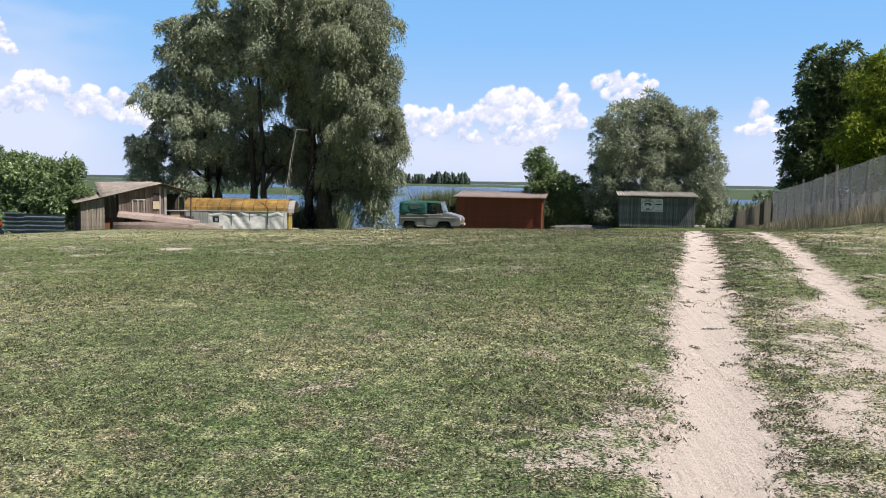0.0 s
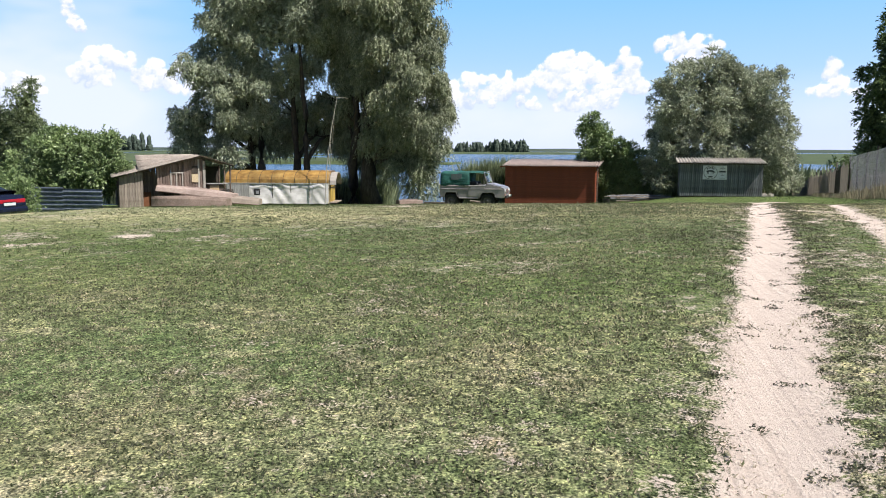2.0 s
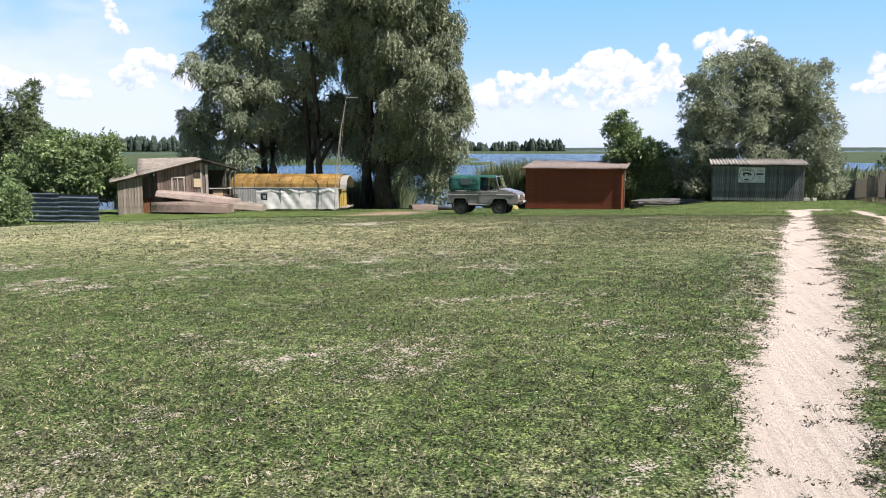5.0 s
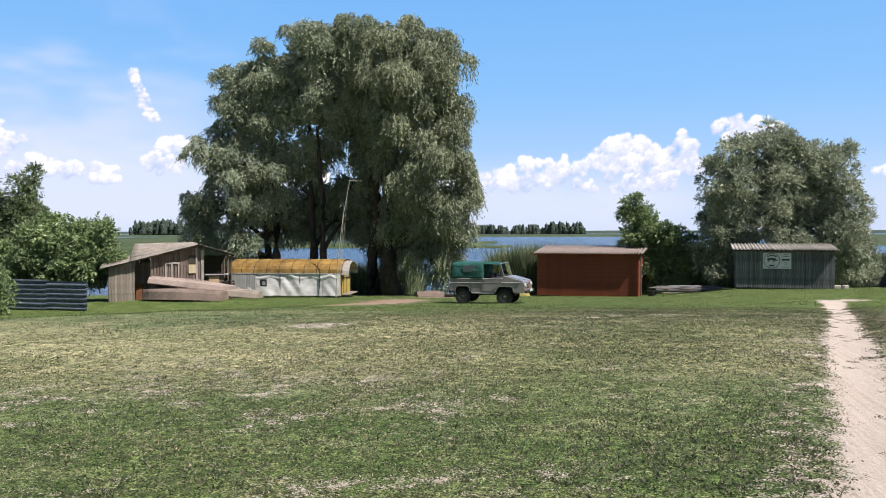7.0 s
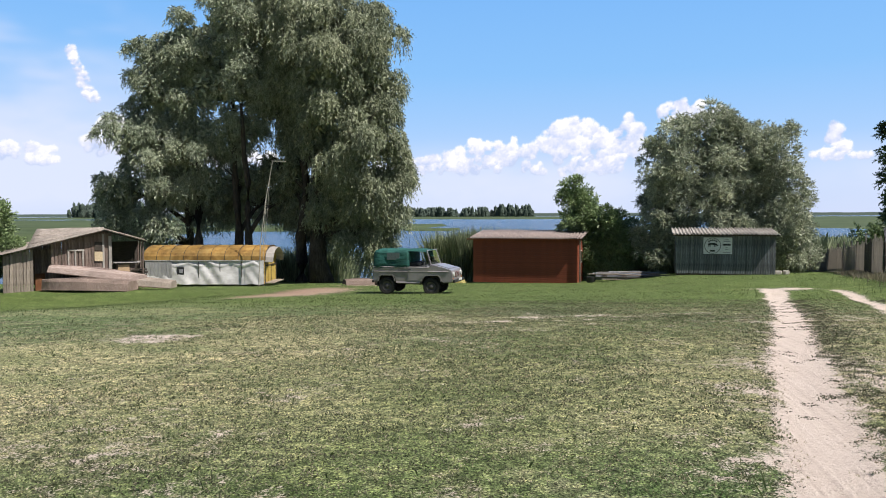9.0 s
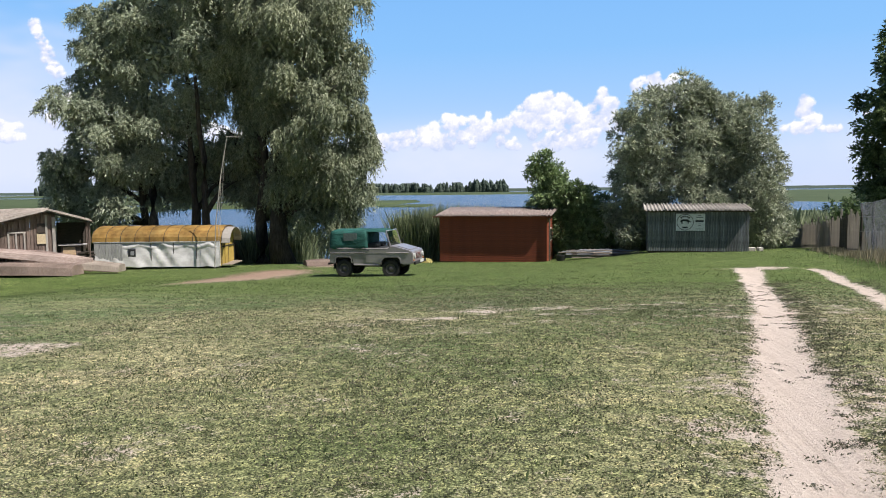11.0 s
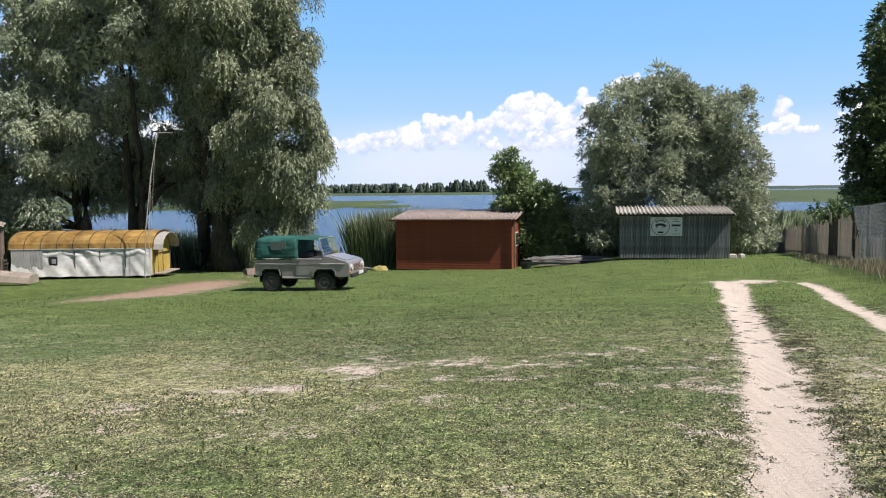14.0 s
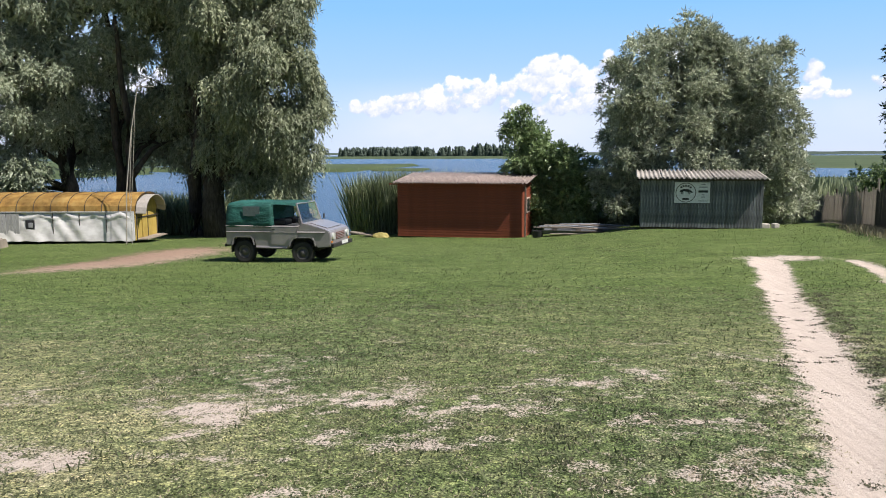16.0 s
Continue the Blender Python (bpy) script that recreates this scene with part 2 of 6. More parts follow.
    ln.new(b.outputs[0], bs.inputs["Normal"])
    return m


def water_mat():
    m, nd, ln, bs = mat("lake_water")
    bs.inputs["Base Color"].default_value = (0.03, 0.075, 0.15, 1)
    bs.inputs["Roughness"].default_value = 0.22
    bs.inputs["Specular IOR Level"].default_value = 0.5
    n = noise_node(nd, ln, 1.6, 4, 0.6, (1.0, 2.2, 1.0))
    b = nd.new("ShaderNodeBump")
    b.inputs["Strength"].default_value, b.inputs["Distance"].default_value = 1.0, 0.45
    ln.new(n.outputs[0], b.inputs["Height"])
    ln.new(b.outputs[0], bs.inputs["Normal"])
    return m


def glass_mat():
    m, nd, ln, bs = mat("window_glass")
    bs.inputs["Base Color"].default_value = (0.9, 0.95, 0.95, 1)
    bs.inputs["Roughness"].default_value = 0.02
    bs.inputs["Transmission Weight"].default_value = 1.0
    bs.inputs["IOR"].default_value = 1.45
    return m


M_GROUND, M_WATER, M_GLASS = ground_mat(), water_mat(), glass_mat()
M_RED = surface("red_brown_paint", [(0.3, (0.20, 0.045, 0.021)), (0.7, (0.295, 0.072, 0.033))], 5, (0.6, 3, 3), 0.7, 0, 0.25, 0.01, 0.12, 0.2)
M_GREY_BOARD = surface("weathered_grey_board", [(0.30, (0.07, 0.08, 0.092)), (0.5, (0.20, 0.215, 0.235)), (0.68, (0.46, 0.485, 0.52))], 9, (5, 5, 0.35), 0.85, 0, 0.5, 0.012, 0.45, 0.3)
M_OLD_BOARD = surface("old_brown_board", [(0.28, (0.13, 0.085, 0.07)), (0.5, (0.31, 0.225, 0.19)), (0.75, (0.52, 0.43, 0.38))], 9, (5, 5, 0.4), 0.9, 0, 0.5, 0.012, 0.5, 0.35)
M_PALE_BOARD = surface("pale_weathered_board", [(0.28, (0.22, 0.17, 0.13)), (0.5, (0.40, 0.33, 0.28)), (0.75, (0.55, 0.48, 0.42))], 9, (5, 5, 0.4), 0.9, 0, 0.5, 0.012, 0.35, 0.3)
M_FENCE = surface("silvered_fence_board", [(0.28, (0.24, 0.205, 0.18)), (0.5, (0.48, 0.43, 0.385)), (0.75, (0.66, 0.61, 0.56))], 9, (5, 5, 0.4), 0.9, 0, 0.5, 0.012, 0.45, 0.3)
# translucent share added to brighten the slats on their shaded side
fn, fl = M_FENCE.node_tree.nodes, M_FENCE.node_tree.links
ft, fm = fn.new("ShaderNodeBsdfTranslucent"), fn.new("ShaderNodeMixShader")
ft.inputs[0].default_value = (0.62, 0.575, 0.54, 1)
fm.inputs[0].default_value = 0.5
fl.new(fn["Principled BSDF"].outputs[0], fm.inputs[1])
fl.new(ft.outputs[0], fm.inputs[2])
fl.new(fm.outputs[0], fn["Material Output"].inputs[0])
M_WIRE = plain("galvanised_wire", (0.50, 0.49, 0.52), 0.5, 0.4)
M_SLATE = surface("old_corrugated_sheet", [(0.3, (0.30, 0.27, 0.25)), (0.55, (0.50, 0.46, 0.43)), (0.8, (0.62, 0.58, 0.54))], 7, None, 0.9, 0, 0.3, 0.01, 0.15, 0.3)
M_SLATE_ROSE = surface("faded_rosy_corrugated_sheet", [(0.3, (0.15, 0.11, 0.10)), (0.5, (0.28, 0.22, 0.205)), (0.75, (0.44, 0.37, 0.35))], 7, None, 0.9, 0, 0.3, 0.01, 0.15, 0.3)
M_ROOF_OLD = surface("weathered_roofing", [(0.3, (0.26, 0.21, 0.18)), (0.55, (0.42, 0.36, 0.32)), (0.8, (0.54, 0.48, 0.44))], 4, (3, 0.6, 1), 0.9, 0, 0.3, 0.01, 0.2, 0.3)
M_TARP = surface("white_tarpaulin", [(0.3, (0.56, 0.53, 0.53)), (0.6, (0.80, 0.77, 0.78)), (0.8, (0.86, 0.84, 0.85))], 1.4, (1, 1, 2), 0.5, 0, 0.4, 0.04, 0.05, 0.16)
M_RUST = surface("rusty_ochre_sheet", [(0.3, (0.20, 0.095, 0.028)), (0.5, (0.43, 0.25, 0.07)), (0.75, (0.56, 0.38, 0.14))], 2.0, None, 0.6, 0.0, 0.25, 0.02, 0.2, 0.45)
M_YELLOW = surface("faded_yellow_plywood", [(0.3, (0.45, 0.30, 0.06)), (0.7, (0.65, 0.48, 0.14))], 5, (4, 4, 0.5), 0.7, 0, 0.3, 0.01, 0.15, 0.3)
M_STEEL = surface("blue_grey_corrugated_steel", [(0.3, (0.15, 0.18, 0.26)), (0.7, (0.30, 0.35, 0.45))], 3, None, 0.4, 0.3, 0.1, 0.01, 0.1, 0.25)
M_PINKBOARD = surface("faded_pink_boat_planks", [(0.3, (0.30, 0.21, 0.18)), (0.6, (0.52, 0.41, 0.37)), (0.8, (0.64, 0.54, 0.50))], 8, (0.5, 5, 5), 0.8, 0, 0.3, 0.01, 0.2, 0.3)
M_DARKWOOD = surface("dark_tarred_wood", [(0.3, (0.04, 0.033, 0.028)), (0.7, (0.11, 0.09, 0.075))], 8, (0.5, 5, 5), 0.8, 0, 0.4, 0.01, 0.3, 0.3)
M_BARK = surface("willow_bark", [(0.3, (0.035, 0.028, 0.022)), (0.5, (0.085, 0.07, 0.055)), (0.75, (0.16, 0.135, 0.11))], 5, (2.5, 2.5, 0.5), 0.95, 0, 0.9, 0.04, 0.2, 0.3)
M_WILLOW = leaf_mat("willow_leaves", (0.165, 0.19, 0.12), (0.43, 0.46, 0.34), 0.12, 0.55)
M_WILLOW2 = leaf_mat("grey_willow_leaves", (0.20, 0.235, 0.165), (0.52, 0.565, 0.45), 0.12, 0.55)
M_WILLOW3 = leaf_mat("pale_willow_leaves", (0.24, 0.275, 0.20), (0.67, 0.70, 0.58), 0.26, 0.5)
M_BROAD = leaf_mat("broad_green_leaves", (0.15, 0.22, 0.10), (0.40, 0.50, 0.26), 0.25, 0.4)
M_SILVER = leaf_mat("grey_green_leaves", (0.11, 0.15, 0.075), (0.31, 0.37, 0.22), 0.3, 0.45)
M_LIME = leaf_mat("yellow_green_leaves", (0.14, 0.20, 0.02), (0.50, 0.56, 0.09), 0.6, 0.5)
M_DARKLEAF = leaf_mat("dark_green_leaves", (0.08, 0.12, 0.05), (0.25, 0.32, 0.15), 0.3, 0.45)
M_REED = leaf_mat("green_reeds", (0.16, 0.20, 0.11), (0.42, 0.46, 0.31), 0.3, 0.5)
M_GRASS = leaf_mat("grass_blades", (0.070, 0.088, 0.042), (0.26, 0.285, 0.155), 0.3, 0.8)
M_WEED = leaf_mat("dark_weed_leaves", (0.055, 0.058, 0.038), (0.17, 0.16, 0.10), 0.2, 0.7)
M_MEADOW = leaf_mat("meadow_blades", (0.055, 0.085, 0.030), (0.17, 0.215, 0.085), 0.3, 0.7)
M_DRYGRASS = leaf_mat("dry_grass", (0.30, 0.25, 0.17), (0.60, 0.53, 0.41), 0.3, 0.7)
M_MARSH = surface("far_marsh", [(0.3, (0.045, 0.070, 0.020)), (0.7, (0.095, 0.125, 0.045))], 0.08, (1, 0.3, 1), 0.95, 0, 0.5, 0.5, 0.1, 0.3)
M_WOODS = surface("far_woods", [(0.3, (0.05, 0.075, 0.062)), (0.7, (0.095, 0.125, 0.10))], 0.3, None, 0.95, 0, 0.5, 1.0, 0.1, 0.3)


# ---- mesh helpers ----
def part(name, bm, material, parent=None, label="", smooth=False):
    me = bpy.data.meshes.new(name)
    bm.to_mesh(me)
    bm.free()
    me.materials.append(material)
    if smooth:
        for p in me.polygons:
            p.use_smooth = True
    ob = new(name, me)
    if parent is not None:
        ob.parent = parent
    if label:
        ob["label"] = label
    return ob


def thing(name, label, category, at=(0, 0, 0), turn=0.0, group="", kind=""):
    ob = new(name)
    ob.empty_display_size = 0.2
    ob.matrix_world = pose(*at, 0, 0, turn)
    return tagged(ob, label, category, group, kind)


def arrays(name, verts, faces_n, material, parent=None, smooth=False):
    """A mesh of separate faces, each with faces_n corners, from an array of points."""
    verts = np.asarray(verts, np.float32).reshape(-1, 3)
    n = len(verts) // faces_n
    me = bpy.data.meshes.new(name)
    me.vertices.add(len(verts))
    me.vertices.foreach_set("co", verts.ravel())
    me.loops.add(len(verts))
    me.loops.foreach_set("vertex_index", np.arange(len(verts), dtype=np.int32))
    me.polygons.add(n)
    me.polygons.foreach_set("loop_start", np.arange(n, dtype=np.int32) * faces_n)
    me.update(calc_edges=True)
    me.materials.append(material)
    ob = new(name, me)
    if parent is not None:
        ob.parent = parent
    return ob


def add_box(bm, c, s, bevel=0.0, m=None):
    r = bmesh.ops.create_cube(bm, size=1.0)
    vs = r["verts"]
    bmesh.ops.scale(bm, vec=s, verts=vs)
    if bevel:
        es = list({e for v in vs for e in v.link_edges})
        r2 = bmesh.ops.bevel(bm, geom=es, offset=bevel, segments=1, affect="EDGES")
        vs = list({v for v in vs if v.is_valid} | set(r2["verts"]))
    bmesh.ops.translate(bm, vec=c, verts=vs)
    if m is not None:
        bmesh.ops.transform(bm, matrix=m, verts=vs)
    return vs


def box(c, s, bevel=0.0, m=None):
    bm = bmesh.new()
    add_box(bm, c, s, bevel, m)
    return bm


def tube(bm, pts, radii, sides=8, cap=True):
    rings = []
    n = len(pts)
    for k, p in enumerate(pts):
        a, b = Vector(pts[max(k - 1, 0)]), Vector(pts[min(k + 1, n - 1)])
        q = (b - a).normalized().to_track_quat("Z", "Y")
        rings.append([bm.verts.new(Vector(p) + q @ Vector((math.cos(t) * radii[k], math.sin(t) * radii[k], 0)))
                      for t in (2 * math.pi * i / sides for i in range(sides))])
    for r0, r1 in zip(rings, rings[1:]):
        for i in range(sides):
            bm.faces.new((r0[i], r0[(i + 1) % sides], r1[(i + 1) % sides], r1[i]))
    if cap:
        bm.faces.new(rings[0][::-1])
        bm.faces.new(rings[-1])
    return bm


def loft(sections, cap=True):
    bm = bmesh.new()
    rings = [[bm.verts.new(p) for p in s] for s in sections]
    n = len(rings[0])
    for a, b in zip(rings, rings[1:]):
        for i in range(n):
            bm.faces.new((a[i], a[(i + 1) % n], b[(i + 1) % n], b[i]))
    if cap:
        bm.faces.new(rings[0][::-1])
        bm.faces.new(rings[-1])
    bmesh.ops.recalc_face_normals(bm, faces=bm.faces)
    return bm


def prism(outline, y0, y1, bevel=0.0):
    """An outline in x and z, drawn out along y."""
    bm = loft([[(x, y0, z) for x, z in outline], [(x, y1, z) for x, z in outline]])
    if bevel:
        bmesh.ops.bevel(bm, geom=list(bm.edges), offset=bevel, segments=2, affect="EDGES")
    return bm


def corrugated(length, depth, pitch=0.13, amp=0.022, thick=0.008, seg=6, sag=0.0):
    """A wavy sheet: waves along x, length by depth, resting at z=0."""
    bm = bmesh.new()
    n = max(4, int(length / pitch * seg))
    top, bot = [], []
    for j in range(3):
        y = depth * j / 2
        row_t, row_b = [], []
        for i in range(n + 1):
            x = length * i / n
            z = amp * math.sin(2 * math.pi * x / pitch) - sag * math.sin(math.pi * j / 2)
            row_t.append(bm.verts.new((x, y, z + thick)))
            row_b.append(bm.verts.new((x, y, z)))
        top.append(row_t)
        bot.append(row_b)
    for j in range(2):
        for i in range(n):
            bm.faces.new((top[j][i], top[j][i + 1], top[j + 1][i + 1], top[j + 1][i]))
            bm.faces.new((bot[j][i], bot[j + 1][i], bot[j + 1][i + 1], bot[j][i + 1]))
    for i in range(n):
        bm.faces.new((top[0][i + 1], top[0][i], bot[0][i], bot[0][i + 1]))
        bm.faces.new((top[2][i], top[2][i + 1], bot[2][i + 1], bot[2][i]))
    for j in range(2):
        bm.faces.new((top[j][0], top[j + 1][0], bot[j + 1][0], bot[j][0]))
        bm.faces.new((top[j + 1][n], top[j][n], bot[j][n], bot[j + 1][n]))
    return bm


# ---- ground, water ----
def graded(near, far, lo, hi, grow):
    v = list(np.arange(lo, hi + near / 2, near))
    s = near
    while v[-1] < far[1]:
        s *= grow
        v.append(v[-1] + s)
    s, head = near, [v[0]]
    while head[-1] > far[0]:
        s *= grow
        head.append(head[-1] - s)
    return np.array(head[:0:-1] + v)


def build_ground():
    xs = graded(0.18, (-4600, 4600), -9.0, 13.0, 1.16)
    ys = graded(0.18, (-700, 4600), 4.0, 36.0, 1.05)
    gx, gy = np.meshgrid(xs, ys)
    gz = ground_z(gx, gy)
    nx, ny = len(xs), len(ys)
    me = bpy.data.meshes.new("ground")
    co = np.stack([gx, gy, gz], -1).astype(np.float32).reshape(-1, 3)
    idx = np.arange(nx * ny).reshape(ny, nx)
    quads = np.stack([idx[:-1, :-1], idx[:-1, 1:], idx[1:, 1:], idx[1:, :-1]], -1).reshape(-1, 4).astype(np.int32)
    me.vertices.add(len(co))
    me.vertices.foreach_set("co", co.ravel())
    me.loops.add(quads.size)
    me.loops.foreach_set("vertex_index", quads.ravel())
    me.polygons.add(len(quads))
    me.polygons.foreach_set("loop_start", np.arange(len(quads), dtype=np.int32) * 4)
    me.polygons.foreach_set("use_smooth", np.ones(len(quads), bool))
    me.update(calc_edges=True)
    at = me.attributes.new("bare", "FLOAT", "POINT")
    at.data.foreach_set("value", bare_at(gx, gy).astype(np.float32).ravel())
    earth = np.exp(-((gx + 9.5) / 5.0) ** 4 - ((gy - 45) / 9.0) ** 4)
    me.attributes.new("earth", "FLOAT", "POINT").data.foreach_set("value", earth.astype(np.float32).ravel())
    me.attributes.new("lush", "FLOAT", "POINT").data.foreach_set("value", np.maximum.reduce([step(gy + 5 * fbm(gx, gy, 7, 45), 27, 38), 0.8 * step(gy + 3 * fbm(gx, gy, 3, 46), 11.5, 14) * (1 - step(gy, 15, 19)), 0.6 * np.exp(-((gx - left_track(gy) + 2.4) / 1.7) ** 2) * step(gy, 9, 13)]).astype(np.float32).ravel())
    me.attributes.new("dry", "FLOAT", "POINT").data.foreach_set("value", dry_at(gx, gy).astype(np.float32).ravel())
    me.materials.append(M_GROUND)
    tagged(new("ground", me), "patchy mown grass with bare sandy soil and wheel tracks", "ground", kind="structure")


build_ground()
bm = bmesh.new()
vs = [bm.verts.new(p) for p in ((-4500, 52, WATER), (4500, 52, WATER), (4500, 4500, WATER), (-4500, 4500, WATER))]
bm.faces.new(vs)
tagged(part("water", bm, M_WATER), "calm blue lake water behind the reeds", "water", kind="structure")
# ---- boards and sheets ----
BOARDS = {}


def board_mesh(w, h, t, material):
    """One plank, upright, foot at z=0, middle of its face at x=0; alike planks share it."""
    key = (round(w, 3), round(h, 2), round(t, 3), material.name)
    if key not in BOARDS:
        me = bpy.data.meshes.new("board")
        b = box((0, 0, key[1] / 2), (w, t, key[1]), min(0.004, t / 3))
        b.to_mesh(me)
        b.free()
        me.materials.append(material)
        BOARDS[key] = me
    return BOARDS[key]


def put_board(name, parent, x, y, z, w, h, t, material, turn=0.0, lean=0.0):
    ob = new(name, board_mesh(w, h, t, material))
    ob.parent = parent
    ob.matrix_local = pose(x, y, z, 0, lean, turn)
    return ob


def board_wall(parent, p0, p1, z0, top, width, material, rnd, t=0.025, name="board", gap=0.014, ragged=0.03):
    """Upright boards side by side from p0 to p1; top(s) gives the height at s along the wall."""
    a, b = Vector(p0), Vector(p1)
    d = b - a
    length = d.length
    n = max(1, round(length / width))
    w = length / n
    turn = math.degrees(math.atan2(d.y, d.x))
    for i in range(n):
        s = (i + 0.5) * w
        p = a + d * (s / length)
        h = round((top(s) - z0 + rnd.uniform(-ragged, ragged)) / 0.03) * 0.03
        put_board(name, parent, p.x, p.y, z0, w - gap, h, t, material, turn, rnd.uniform(-0.35, 0.35)).location.z += rnd.uniform(-0.01, 0.01)


def sheet_at(name, parent, bm, material, m, label=""):
    ob = part(name, bm, material, parent, label, True)
    ob.matrix_local = m
    return ob


# ---- grey shed with the sign ----
def grey_shed():
    rnd = random.Random(3)
    z0 = -1.0
    s = thing("grey_board_shed", "small shed of upright weathered grey boards under a corrugated roof", "shed", (8.27, 53.1, z0), -5.5)
    W, D, H = 4.56, 2.3, 1.98
    board_wall(s, (0, 0, 0), (W, 0, 0), 0.06, lambda q: H, 0.115, M_GREY_BOARD, rnd)
    board_wall(s, (W, 0.02, 0), (W, D, 0), 0.06, lambda q: H + 0.06 * q, 0.16, M_GREY_BOARD, rnd)
    board_wall(s, (0, D, 0), (0, 0.02, 0), 0.06, lambda q: H + 0.06 * (D - q), 0.16, M_GREY_BOARD, rnd)
    board_wall(s, (W, D, 0), (0, D, 0), 0.06, lambda q: H + 0.12, 0.3, M_GREY_BOARD, rnd)
    part("sill_beam", box((W / 2, D / 2, 0.0), (W - 0.1, D - 0.1, 0.2)), M_DARKWOOD, s)
    for x in (0.05, W - 0.05):
        part("corner_post", box((x, 0.07, H / 2), (0.09, 0.09, H), 0.005), M_DARKWOOD, s)
    part("wall_plate", box((W / 2, 0.09, H - 0.06), (W, 0.1, 0.1), 0.005), M_DARKWOOD, s)
    rise = math.degrees(math.atan2(0.20, D))
    n = 5
    L = 4.9 / n
    for i in range(n):
        sheet_at("roof_sheet", s, corrugated(L + 0.05, D + 0.55, 0.175, 0.042, 0.012), M_SLATE,
                 pose(-0.2 + i * L, -0.28, H + 0.02 + (0.012 if i % 2 else 0), rise, 0, 0))
    part("eave_board", box((W / 2, -0.22, H - 0.03), (4.86, 0.025, 0.07), 0.004), M_DARKWOOD, s)
    # the sign
    g = thing("painted_sign", "white rectangular sign with a round emblem, screwed to the grey boards", "sign", (9.515, 52.945, 0.0), -5.5)
    white, black = plain("sign_white", (0.74, 0.75, 0.78), 0.4), plain("sign_black", (0.02, 0.022, 0.028), 0.5)
    part("sign_panel", box((0.69, 0, 0.44), (1.38, 0.02, 0.86), 0.004), white, g)
    b = bmesh.new()
    for z in (0.02, 0.86):
        add_box(b, (0.69, -0.012, z), (1.38, 0.008, 0.022))
    for x in (0.011, 1.369):
        add_box(b, (x, -0.012, 0.44), (0.022, 0.008, 0.82))
    part("sign_border", b, black, g)
    b = bmesh.new()
    for r0, r1 in ((0.385, 0.36), ):
        ring = [[b.verts.new((0.45 + r * math.cos(a), -0.0125, 0.44 + r * math.sin(a))) for a in (2 * math.pi * k / 40 for k in range(40))] for r in (r0, r1)]
        for k in range(40):
            b.faces.new((ring[0][k], ring[0][(k + 1) % 40], ring[1][(k + 1) % 40], ring[1][k]))
    part("emblem_ring", b, black, g)
    # a beast's silhouette, as a plain rounded shape on four short strokes
    b = bmesh.new()
    body = [(-0.24, 0.0), (-0.2, 0.07), (-0.08, 0.11), (0.08, 0.11), (0.17, 0.07), (0.25, 0.0), (0.27, -0.05), (0.18, -0.02), (0.08, 0.0), (-0.08, 0.02), (-0.16, -0.02)]
    b.faces.new([b.verts.new((0.45 + x, -0.013, 0.47 + z)) for x, z in body][::-1])
    for x in (-0.17, -0.11, 0.09, 0.15):
        add_box(b, (0.45 + x, -0.013, 0.43), (0.03, 0.004, 0.11))
    part("emblem_shape", b, black, g)
    for k in range(5):
        a = radians(130 - 20 * k)
        bar = part("lettering", box((0, 0, 0), (0.065, 0.004, 0.075)), black, g)
        bar.matrix_local = pose(0.45 + 0.275 * math.cos(a), -0.013, 0.44 + 0.275 * math.sin(a), 0, 90 - math.degrees(a), 0)
    part("lettering", box((0.45, -0.013, 0.19), (0.24, 0.004, 0.075)), black, g)
    grey = plain("sign_grey", (0.25, 0.26, 0.3), 0.5)
    for z, w, h in ((0.76, 0.16, 0.03), (0.66, 0.30, 0.04), (0.49, 0.36, 0.085), (0.36, 0.1, 0.03), (0.27, 0.16, 0.03), (0.12, 0.34, 0.025)):
        part("lettering", box((1.10, -0.013, z), (w, 0.004, h)), black if h > 0.05 else grey, g)


grey_shed()


